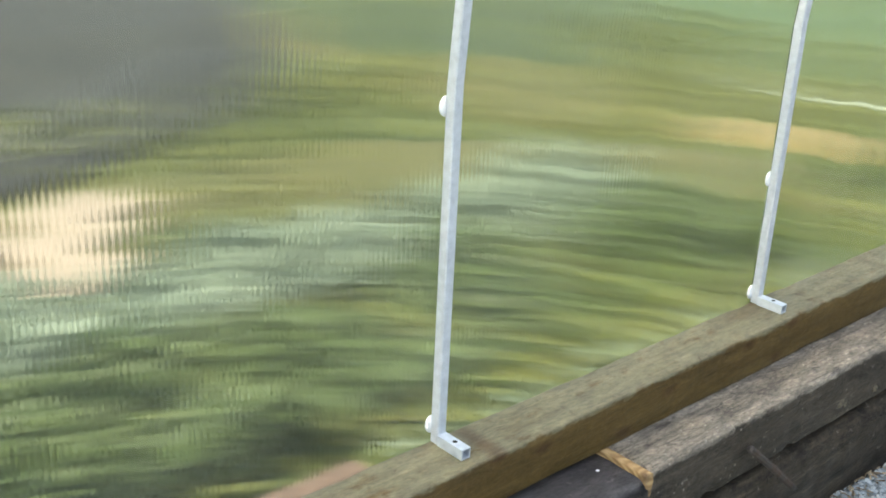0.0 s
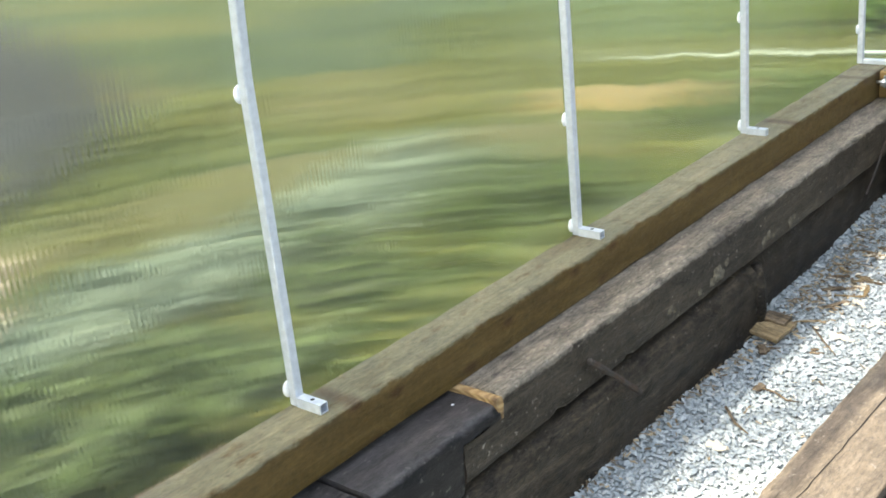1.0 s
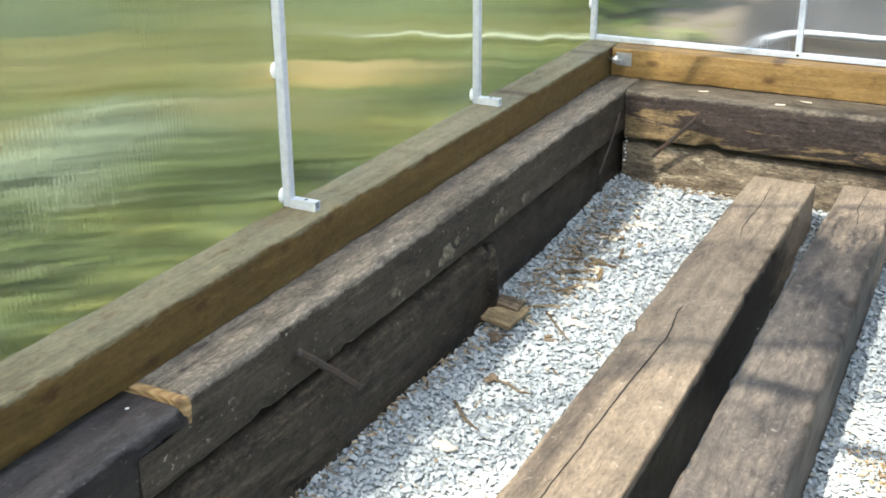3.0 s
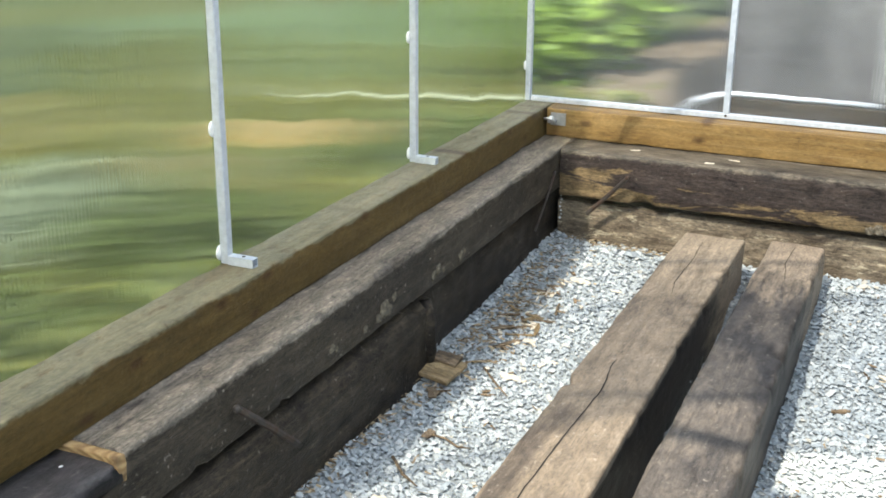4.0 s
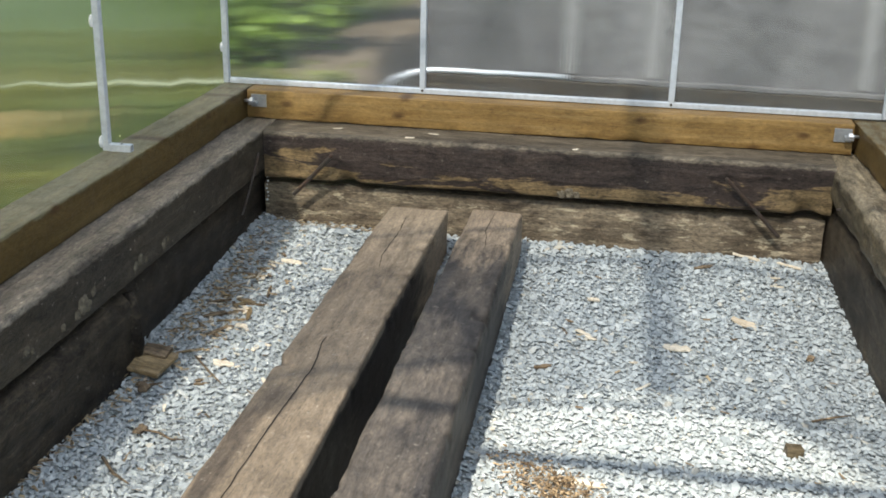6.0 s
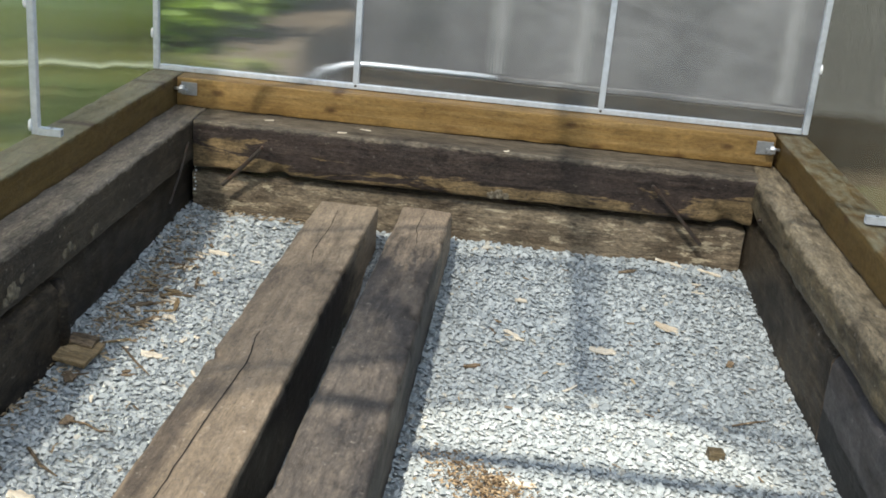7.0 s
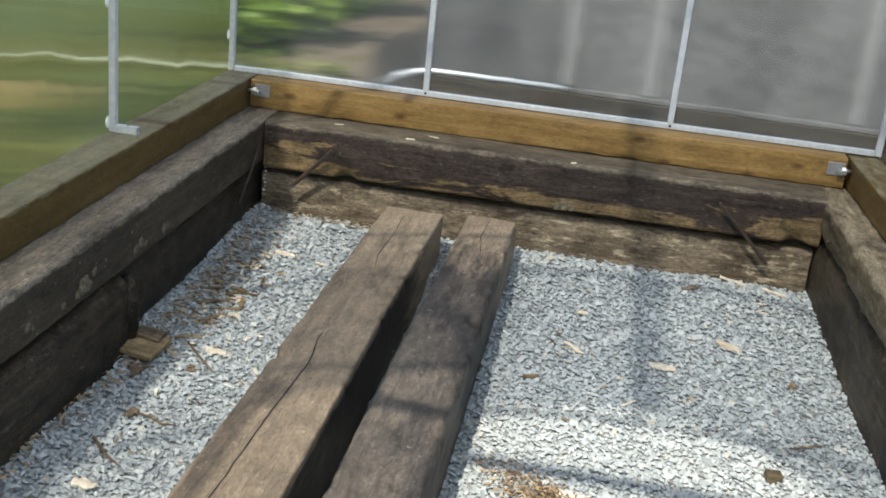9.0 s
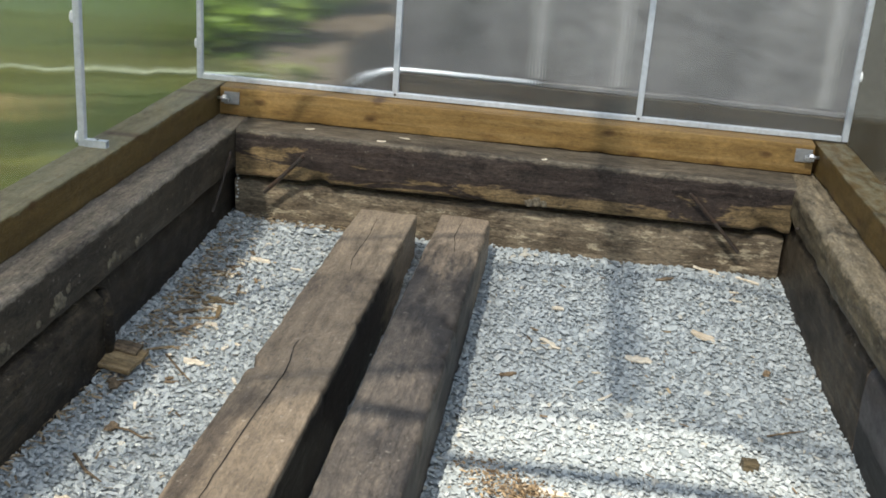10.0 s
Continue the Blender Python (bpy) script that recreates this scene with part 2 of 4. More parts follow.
M_PAVER = patchy("pale_concrete", [(0.255, 0.210, 0.158), (0.330, 0.270, 0.210), (0.390, 0.330, 0.255)], 3.0, bump=0.004)
M_HOSE = patchy("pale_hose", [(0.270, 0.325, 0.255), (0.330, 0.385, 0.310)], 4.0, bump=0.001, rough=0.5)
M_DRY = patchy("dry_straw", [(0.198, 0.145, 0.059), (0.297, 0.224, 0.099), (0.363, 0.290, 0.145)], 5.0)


def leaf_mat(name, a, b):
    m = Mat(name)
    g = m.n("NewGeometry")
    c = m.ramp(g.outputs["Random Per Island"], [(0, a), (0.6, tuple((x + y) / 2 for x, y in zip(a, b))), (1, b)])
    m.put(m.b.inputs["Subsurface Weight"], 0.0)
    return m.done(c, 0.6)


M_LEAF = leaf_mat("leaf_green", (0.043, 0.093, 0.012), (0.197, 0.307, 0.035))
M_LEAF_DARK = leaf_mat("leaf_dark", (0.036, 0.062, 0.017), (0.088, 0.130, 0.034))
M_GRASS = leaf_mat("grass_blades", (0.039, 0.066, 0.011), (0.171, 0.177, 0.042))


def sheet_mat(name, axis, slope, haze, tint, veil):
    """Twin-wall plastic: upright ribs that bend the light sideways."""
    m = Mat(name)
    tc = m.n("TexCoord")
    sp = m.n("SeparateXYZ")
    m.put(sp.inputs[0], tc.outputs["Object"])
    along = sp.outputs["X" if axis == 0 else "Y"]
    rib = m.math("MULTIPLY", m.math("SINE", m.math("MULTIPLY", along, 2 * math.pi / 0.0105)), 0.30)
    fine = m.math("SINE", m.math("MULTIPLY", along, 2 * math.pi / 0.0023))
    rib = m.math("ADD", rib, m.math("MULTIPLY", fine, m.math("ADD", 0.55, m.math("MULTIPLY", m.math("SINE", m.math("MULTIPLY", along, 2 * math.pi / 0.00061)), 0.4))))
    wob = m.math("SUBTRACT", m.noise(tc.outputs["Object"], 30.0, 2), 0.5)
    amount = m.math("MULTIPLY", m.math("ADD", rib, m.math("MULTIPLY", wob, 0.6)), slope)
    side = m.n("CombineXYZ")
    m.put(side.inputs[axis], amount)
    rise = m.math("MULTIPLY", m.math("SUBTRACT", m.noise(tc.outputs["Object"], 4.0, 2), 0.5), 0.05)
    m.put(side.inputs[2], rise)
    g = m.n("NewGeometry")
    add = m.n("VectorMath", op="ADD")
    m.put(add.inputs[0], g.outputs["Normal"])
    m.put(add.inputs[1], side.outputs[0])
    nrm = m.n("VectorMath", op="NORMALIZE")
    m.put(nrm.inputs[0], add.outputs[0])
    ref = m.n("BsdfRefraction")
    ref.inputs["IOR"].default_value, ref.inputs["Roughness"].default_value = 1.22, 0.05
    ref.inputs["Color"].default_value = (*tint, 1)
    m.put(ref.inputs["Normal"], nrm.outputs[0])
    dif = m.n("MixShader")
    for i, kind in enumerate(("BsdfTranslucent", "BsdfDiffuse")):
        sh = m.n(kind)
        sh.inputs["Color"].default_value = (*veil, 1)
        m.put(dif.inputs[1 + i], sh.outputs[0])
    glo = m.n("BsdfGlossy")
    glo.inputs["Roughness"].default_value = 0.18
    m.put(glo.inputs["Normal"], nrm.outputs[0])
    m1, m2 = m.n("MixShader"), m.n("MixShader")
    rough = m.noise(tc.outputs["Object"], 2.2, 3)
    m.put(m1.inputs[0], m.math("MULTIPLY", m.step(rough, 0.1, 0.8), haze * 1.6))
    m.put(m1.inputs[1], ref.outputs[0])
    m.put(m1.inputs[2], dif.outputs[0])
    m2.inputs[0].default_value = 0.03
    m.put(m2.inputs[1], m1.outputs[0])
    m.put(m2.inputs[2], glo.outputs[0])
    m.put(m.out.inputs["Surface"], m2.outputs[0])
    return m.m


M_SHEET_SIDE = sheet_mat("ribbed_sheet_side", 1, 0.25, 0.06, (1.0, 0.99, 0.86), (0.82, 0.86, 0.68))
M_SHEET_END = sheet_mat("ribbed_sheet_end", 0, 0.15, 0.10, (0.95, 0.97, 0.98), (0.8, 0.85, 0.82))


def clear_mat(name):
    m = Mat(name)
    ref = m.n("BsdfRefraction")
    ref.inputs["IOR"].default_value, ref.inputs["Roughness"].default_value = 1.22, 0.0
    m.put(m.out.inputs["Surface"], ref.outputs[0])
    return m.m


M_SHEET_BACK = clear_mat("sheet_outer_face")


def roof_mat(name):
    """The roof's sheet, which lets most of the sun through and scatters the rest."""
    m = Mat(name)
    tr, tl, mx = m.n("BsdfTransparent"), m.n("BsdfTranslucent"), m.n("MixShader")
    tr.inputs["Color"].default_value = (0.97, 0.98, 1.0, 1)
    tl.inputs["Color"].default_value = (0.9, 0.92, 0.92, 1)
    v = m.coords((1, 1, 1), False)
    m.put(mx.inputs[0], m.math("ADD", m.math("MULTIPLY", m.step(m.noise(v, 3.0, 3), 0.3, 0.7), 0.14), 0.27))
    m.put(mx.inputs[1], tr.outputs[0])
    m.put(mx.inputs[2], tl.outputs[0])
    m.put(m.out.inputs["Surface"], mx.outputs[0])
    return m.m


M_ROOF = roof_mat("roof_sheet")


# ---- mesh helpers ----
def empty(name, m=None):
    ob = new(name)
    if m is not None:
        ob.matrix_world = m
    return ob


def mesh_ob(name, bm, mats, parent=None, label="", smooth=False):
    me = bpy.data.meshes.new(name)
    bm.normal_update()
    bm.to_mesh(me)
    bm.free()
    for mt in mats if isinstance(mats, (list, tuple)) else [mats]:
        me.materials.append(mt)
    if smooth:
        for p in me.polygons:
            p.use_smooth = True
    ob = new(name, me)
    if parent is not None:
        ob.parent = parent
    if label:
        tagged(ob, label)
    return ob


def part(name, bm, material, parent, label="", smooth=False):
    return mesh_ob(name, bm, material, parent, label, smooth)


def raw(name, verts, faces, mats):
    me = bpy.data.meshes.new(name)
    me.from_pydata(verts, [], faces)
    me.update()
    for mt in mats if isinstance(mats, (list, tuple)) else [mats]:
        me.materials.append(mt)
    return new(name, me)


def box(bm, lo, hi, bevel=0.0, mat=0, m=None):
    vs = [bm.verts.new((x, y, z)) for x in (lo[0], hi[0]) for y in (lo[1], hi[1]) for z in (lo[2], hi[2])]
    fs = [bm.faces.new([vs[i] for i in q]) for q in ((0, 1, 3, 2), (4, 6, 7, 5), (0, 4, 5, 1), (2, 3, 7, 6), (0, 2, 6, 4), (1, 5, 7, 3))]
    for f in fs:
        f.material_index = mat
    if bevel:
        es = list({e for f in fs for e in f.edges})
        got = bmesh.ops.bevel(bm, geom=es, offset=bevel, segments=2, affect="EDGES", profile=0.5)
        vs = list({v for f in got["faces"] for v in f.verts} | {v for v in vs if v.is_valid})
    if m is not None:
        bmesh.ops.transform(bm, matrix=m, verts=[v for v in vs if v.is_valid])
    return bm


def rod(bm, pts, r, n=8, cap=True):
    """A round bar along a line of points."""
    pts = [Vector(p) for p in pts]
    rings = []
    for i, p in enumerate(pts):
        d = (pts[min(i + 1, len(pts) - 1)] - pts[max(i - 1, 0)]).normalized()
        a = d.orthogonal().normalized() if i == 0 else (rings[-1][1] - d * rings[-1][1].dot(d)).normalized()
        b = d.cross(a)
        rr = r[i] if isinstance(r, (list, tuple)) else r
        rings.append(([bm.verts.new(p + rr * (math.cos(t) * a + math.sin(t) * b)) for t in [2 * math.pi * k / n for k in range(n)]], a))
    for (r0, _), (r1, _) in zip(rings, rings[1:]):
        for k in range(n):
            bm.faces.new((r0[k], r0[(k + 1) % n], r1[(k + 1) % n], r1[k]))
    if cap:
        bm.faces.new(rings[0][0][::-1])
        bm.faces.new(rings[-1][0])
    return bm


def timber(length, w, h, wear=0.006, corner=0.012, taper=0.0, seed=0, rings=70, bow=0.0, dents=()):
    """A worn timber along x from 0, w wide about y = 0, from z = 0 to h. Caps take the second material."""
    bm = bmesh.new()
    prof = []
    r = min(corner, w / 3, h / 3)
    for cx, cz, a0 in ((w / 2 - r, h - r, 0), (-w / 2 + r, h - r, 90), (-w / 2 + r, r, 180), (w / 2 - r, r, 270)):
        for k in range(4):
            a = radians(a0 + 30 * k)
            prof.append((cx + r * math.cos(a), cz + r * math.sin(a)))
    full = []
    for i, p in enumerate(prof):
        q = prof[(i + 1) % len(prof)]
        full.append(p)
        if math.hypot(q[0] - p[0], q[1] - p[1]) > 0.05:
            for k in range(1, 6):
                full.append((p[0] + (q[0] - p[0]) * k / 6, p[1] + (q[1] - p[1]) * k / 6))
    xs = [length * i / rings for i in range(rings + 1)]
    loops = []
    for i, x in enumerate(xs):
        u = x / length
        loop = []
        sh = wear * 0.9 * noise.noise((x * 1.3, seed * 7.1, 0.3)) + bow * math.sin(math.pi * u)
        for y, z in full:
            s = 1 + taper * (u - 0.5)
            n1 = noise.noise((x * 4, y * 9 + seed * 3.7, z * 9))
            n2 = noise.noise((x * 16, y * 30 + seed, z * 30))
            edge = (abs(y) / (w / 2)) ** 4 * (abs(z - h / 2) / (h / 2)) ** 4
            chip = max(0, noise.noise((x * 6, seed * 5 + y * 4, z * 4))) * edge
            chip = 0.35 * chip + 3.2 * max(0, noise.noise((x * 13, seed * 9 + y * 8, z * 8)) - 0.30) * edge
            k = 1 - (wear * (0.4 * n1 + 0.4 * n2) + 1.7 * wear * chip) / (min(w, h) / 2)
            yy, zz = y * s * k + sh, h / 2 + (z - h / 2) * k
            for dx, dy, dz, rad, deep in dents:
                d = math.sqrt((x - dx) ** 2 + (y - dy) ** 2 + (z - dz) ** 2) / rad
                if d < 1:
                    f = deep * (1 - d * d) ** 2
                    yy -= f * (1 if y > 0 else -1)
                    zz -= f * 0.6 * (1 if z > h / 2 else -1)
            end = wear * 0.8 * noise.noise((y * 14, z * 14, seed + u)) if i in (0, rings) else 0
            loop.append(bm.verts.new((x + end, yy, zz)))
        loops.append(loop)
    n = len(full)
    for a, b in zip(loops, loops[1:]):
        for k in range(n):
            f = bm.faces.new((a[k], b[k], b[(k + 1) % n], a[(k + 1) % n]))
            f.smooth = True
    for f in (bm.faces.new(loops[0]), bm.faces.new(loops[-1][::-1])):
        f.material_index = 1
    bmesh.ops.recalc_face_normals(bm, faces=bm.faces[:])
    return bm


SLEEPERS = "old sleepers of the raised border"


def sleeper(name, m, mats, length, w, h, label, group=SLEEPERS, category="sleeper", **kw):
    ob = tagged(empty(name, m), label, category, group)
    timber_parts(ob, timber(length, w, h, **kw), mats)
    return ob


def timber_parts(ob, bm, mats):
    """The long body, and each sawn end as a part of its own."""
    ends = [f for f in bm.faces if f.material_index == 1]
    for f in ends:
        cap = bmesh.new()
        cap.faces.new([cap.verts.new(v.co) for v in f.verts])
        part("end_face", cap, mats[1], ob)
    bmesh.ops.delete(bm, geom=ends, context="FACES_ONLY")
    part("body", bm, mats[0], ob)


# ---- ground ----
def ground_sheet():
    bm = bmesh.new()
    xs = sorted([-400, -120, -40, -16, 16, 40, 120, 400] + [-10 + 0.5 * i for i in range(41)])
    grid = [[bm.verts.new((x, y, -0.06 + 0.03 * noise.noise((x * 0.6, y * 0.6, 2.0)) * (1 if max(abs(x), abs(y)) < 12 else 0))) for x in xs] for y in xs]
    for a, b in zip(grid, grid[1:]):
        for k in range(len(xs) - 1):
            bm.faces.new((a[k], a[k + 1], b[k + 1], b[k])).smooth = True
    return tagged(mesh_ob("ground", bm, M_LAWN), "patchy green and yellowed lawn round the greenhouse", "lawn", kind="structure")


ground_sheet()


def gravel_height(x, y):
    near = max(0.0, min(1.0, (y + 1.3) / 1.0))
    return 0.045 * near * near + 0.010 * noise.noise((x * 2.3, y * 2.3, 5.0)) - 0.008 + 0.018 * max(0.0, 1 - abs(x - 0.2) / 0.12) - (0.038 if 0.885 < x < 0.975 and y < -0.62 else 0.0)


def gravel_bed():
    bm = bmesh.new()
    nx, ny = 40, 110
    x0, x1, y0, y1 = 0.10, 2.42, -6.2, -0.1
    grid = [[bm.verts.new((x0 + (x1 - x0) * i / nx, y0 + (y1 - y0) * j / ny, 0)) for i in range(nx + 1)] for j in range(ny + 1)]
    for row in grid:
        for v in row:
            v.co.z = gravel_height(v.co.x, v.co.y) - 0.004
    for a, b in zip(grid, grid[1:]):
        for k in range(nx):
            bm.faces.new((a[k], a[k + 1], b[k + 1], b[k])).smooth = True
    return tagged(mesh_ob("gravel_floor", bm, M_GRAVEL), "grey crushed-stone bed inside the sleeper border", "gravel", kind="structure")


gravel_bed()


def gravel_stones():
    rng = np.random.default_rng(7)
    base = np.array([(1, 0, 0), (0.25, 0.9, 0.1), (-0.8, 0.5, -0.1), (-0.75, -0.6, 0.1), (0.3, -0.95, 0), (0.35, 0.2, 0.75), (-0.4, -0.1, 0.7), (0.0, 0.0, -0.7)])
    tri = np.array([(0, 1, 5), (1, 6, 5), (1, 2, 6), (2, 3, 6), (3, 4, 6), (4, 5, 6), (4, 0, 5), (1, 0, 7), (2, 1, 7), (3, 2, 7), (4, 3, 7), (0, 4, 7)])
    pts = []
    for x0, x1, y0, y1, gap in ((0.16, 2.33, -2.9, -0.13, 0.0125), (0.16, 2.42, -4.2, -2.9, 0.02)):
        gx, gy = np.meshgrid(np.arange(x0, x1, gap), np.arange(y0, y1, gap))
        p = np.stack([gx.ravel(), gy.ravel()], 1) + rng.uniform(-0.6, 0.6, (gx.size, 2)) * gap
        pts.append(p)
    pts.append(np.stack([rng.uniform(0.3, 2.15, 170), -0.235 - np.abs(rng.normal(0, 0.035, 170))], 1))
    p = np.concatenate(pts)
    n = len(p)
    size = rng.lognormal(math.log(0.0074), 0.25, n)
    size = np.clip(size, 0.004, 0.017)
    size[-170:] *= 1.75
    ang = rng.uniform(0, 2 * math.pi, (n, 3)) * np.array([1, 0.17, 0.17]) - np.array([0, 0.53, 0.53])
    sc = np.stack([size * rng.uniform(0.9, 1.6, n), size * rng.uniform(0.6, 1.0, n), size * rng.uniform(0.45, 0.9, n)], 1)
    v = base[None] * (1 + rng.uniform(-0.22, 0.22, (n, 8, 3))) * sc[:, None]
    for k, (i, j) in enumerate(((0, 1), (1, 2), (0, 2))):
        c, s = np.cos(ang[:, 2 - k])[:, None], np.sin(ang[:, 2 - k])[:, None]
        if k == 2:
            c, s = np.cos(ang[:, 1])[:, None], np.sin(ang[:, 1])[:, None]
        if k == 0:
            c, s = np.cos(ang[:, 0])[:, None], np.sin(ang[:, 0])[:, None]
        a, b = v[:, :, i] * c - v[:, :, j] * s, v[:, :, i] * s + v[:, :, j] * c
        v[:, :, i], v[:, :, j] = a, b
    z = np.array([gravel_height(x, y) for x, y in p])
    v[:, :, 0] += p[:, :1]
    v[:, :, 1] += p[:, 1:]
    v[:, :, 2] += (z + size * 0.25 + rng.uniform(-0.002, 0.003, n))[:, None]
    f = tri[None] + (np.arange(n) * 8)[:, None, None]
    me = bpy.data.meshes.new("gravel_stones")
    me.from_pydata(v.reshape(-1, 3).tolist(), [], f.reshape(-1, 3).tolist())
    me.materials.append(M_STONES)
    return tagged(new("gravel_stones", me), "loose angular light grey crushed stones", "gravel", kind="stuff")


gravel_stones()

# ---- sleeper border ----
TURN_R = math.degrees(math.atan(0.047))


def along_left(x, y, z):
    return pose(x, y, z, 0, 0, 90)


def along_right(y, off, z):
    """A place on the right wall's line, which opens outwards a little towards the door."""
    return pose(2.216 + off + 0.047 * -y, y, z, 0, 0, 90 + TURN_R)




def lapped_sleeper():
    """The grey sleeper: a sawn step at its near end leaves a tongue below, on which the tarred one lies."""
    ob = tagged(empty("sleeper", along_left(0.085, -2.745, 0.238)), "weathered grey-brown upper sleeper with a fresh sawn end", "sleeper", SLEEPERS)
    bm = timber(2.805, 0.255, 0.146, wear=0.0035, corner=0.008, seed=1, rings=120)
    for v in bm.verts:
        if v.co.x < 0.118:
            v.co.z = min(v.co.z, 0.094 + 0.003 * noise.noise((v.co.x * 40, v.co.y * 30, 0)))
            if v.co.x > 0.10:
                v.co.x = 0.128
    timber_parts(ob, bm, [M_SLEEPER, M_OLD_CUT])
    bm = bmesh.new()
    box(bm, (0.116, -0.1275, 0.090), (0.1395, 0.126, 0.1435), 0.003)
    bmesh.ops.subdivide_edges(bm, edges=bm.edges[:], cuts=2, use_grid_fill=True)
    for v in bm.verts:
        v.co += 0.0035 * noise.noise_vector(v.co * 45)
    part("sawn_end", bm, M_CUT, ob, "fresh yellow sawn step")


lapped_sleeper()


def tarred_end():
    """The short tarred sleeper, cut away below where it lies on the tongue."""
    ob = tagged(empty("sleeper", along_left(0.095, -3.02, 0.215)), "short black tarred sleeper lapped onto a grey one", "sleeper", SLEEPERS)
    bm = timber(0.40, 0.24, 0.154, wear=0.005, corner=0.022, seed=2, rings=40)
    for v in bm.verts:
        if v.co.x > 0.268:
            v.co.z = max(v.co.z, 0.119)
            if v.co.x < 0.2745:
                v.co.x = 0.269
    timber_parts(ob, bm, [M_TAR, M_TAR])


tarred_end()
sleeper("sleeper", along_left(0.085, -5.9, 0.215), [M_TAR, M_TAR], 2.87, 0.235, 0.146, "black tarred sleeper behind the short one", wear=0.006, corner=0.026, seed=13)
low_left = sleeper("sleeper", along_left(0.073, -4.0, -0.05), [M_SLEEPER_LOW, M_OLD_CUT], 2.66, 0.29, 0.268, "dark lower sleeper ending short beside gravel", wear=0.011, corner=0.052, seed=3, rings=150, dents=((2.585, 0.13, 0.265, 0.045, 0.014), (2.585, -0.13, 0.265, 0.045, 0.014)))
sleeper("sleeper", along_left(0.046, -1.335, -0.05), [M_SLEEPER_DARK, M_OLD_CUT], 1.40, 0.275, 0.297, "dark rounded lower sleeper in the corner", wear=0.012, corner=0.075, seed=4)
sleeper("sleeper", along_left(0.09, -6.2, -0.05), [M_SLEEPER_DARK, M_OLD_CUT], 2.18, 0.28, 0.262, "dark lower sleeper near the doorway", wear=0.008, seed=5)
knot = bmesh.new()
rod(knot, [(2.645, -0.128, 0.03), (2.64, -0.138, 0.12), (2.638, -0.140, 0.20), (2.645, -0.128, 0.262)], [0.020, 0.026, 0.027, 0.016], 12)
for v in knot.verts:
    v.co += 0.006 * noise.noise_vector(v.co * 22)
part("knot", knot, M_SLEEPER_LOW, low_left, "rounded knot at the sleeper's end", smooth=True)
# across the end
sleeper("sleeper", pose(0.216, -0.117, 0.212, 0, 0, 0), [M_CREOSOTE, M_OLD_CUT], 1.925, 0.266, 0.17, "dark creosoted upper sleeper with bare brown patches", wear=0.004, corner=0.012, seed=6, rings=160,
        dents=((0.30, -0.13, 0.0, 0.05, 0.02), (1.85, -0.13, 0.0, 0.06, 0.02)))
sleeper("sleeper", pose(0.203, -0.085, -0.05, 0, 0, 0), [M_BARE, M_OLD_CUT], 1.93, 0.26, 0.237, "pale worn lower sleeper under the creosoted one", wear=0.008, seed=7, rings=100)
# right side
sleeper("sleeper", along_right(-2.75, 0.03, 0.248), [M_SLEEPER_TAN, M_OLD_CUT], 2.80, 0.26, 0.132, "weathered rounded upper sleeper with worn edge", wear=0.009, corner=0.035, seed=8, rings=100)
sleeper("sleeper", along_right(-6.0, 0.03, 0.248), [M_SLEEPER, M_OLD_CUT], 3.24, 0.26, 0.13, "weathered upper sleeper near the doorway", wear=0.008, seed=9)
sleeper("sleeper", along_right(-1.30, 0.05, -0.05), [M_SLEEPER_LOW, M_OLD_CUT], 1.36, 0.27, 0.296, "grey-brown lower sleeper in the far corner", wear=0.009, corner=0.03, seed=10)
sleeper("sleeper", along_right(-4.0, 0.04, -0.05), [M_TAR, M_TAR], 2.69, 0.27, 0.294, "black lower sleeper beside bright gravel", wear=0.009, corner=0.03, seed=11)
sleeper("sleeper", along_right(-6.2, 0.04, -0.05), [M_SLEEPER_DARK, M_OLD_CUT], 2.18, 0.27, 0.294, "dark lower sleeper near the doorway", wear=0.009, corner=0.03, seed=12)

sleeper("outer_board", along_left(-0.16, -6.0, -0.06), [M_RED_BOARD, M_OLD_CUT], 3.02, 0.19, 0.39, "reddish-brown timber along the outside of the wall", "outer timbers", "timber", wear=0.004, seed=41, rings=60)

# beams that carry the frame
BEAMS = "sawn beams under the greenhouse frame"
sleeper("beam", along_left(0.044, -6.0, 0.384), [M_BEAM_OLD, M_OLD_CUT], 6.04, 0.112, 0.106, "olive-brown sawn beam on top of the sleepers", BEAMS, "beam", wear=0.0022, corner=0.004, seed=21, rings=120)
sleeper("beam", pose(0.106, -0.021, 0.384, 0, 0, 0), [M_BEAM_NEW, M_OLD_CUT], 2.10, 0.142, 0.104, "fresh yellow pine beam with knots across the end", BEAMS, "beam", wear=0.002, corner=0.004, seed=22, rings=80)
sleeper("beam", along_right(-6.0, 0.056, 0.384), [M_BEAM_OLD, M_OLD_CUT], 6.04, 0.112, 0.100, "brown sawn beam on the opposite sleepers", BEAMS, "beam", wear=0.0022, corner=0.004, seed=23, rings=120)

# loose sleepers on the gravel
WALK = "sleepers lying along the gravel"
edge_rng = random.Random(17)
torn = [(edge_rng.uniform(1.62, 2.3), -0.105, 0.227, edge_rng.uniform(0.02, 0.05), edge_rng.uniform(0.002, 0.006)) for _ in range(14)]
worn_b = [(edge_rng.uniform(0.3, 2.5), -0.088, 0.227, edge_rng.uniform(0.02, 0.05), edge_rng.uniform(0.002, 0.007)) for _ in range(12)]
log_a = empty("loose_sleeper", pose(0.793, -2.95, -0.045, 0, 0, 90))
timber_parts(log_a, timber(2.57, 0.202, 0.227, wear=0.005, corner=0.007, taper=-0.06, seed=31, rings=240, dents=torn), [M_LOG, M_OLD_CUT])
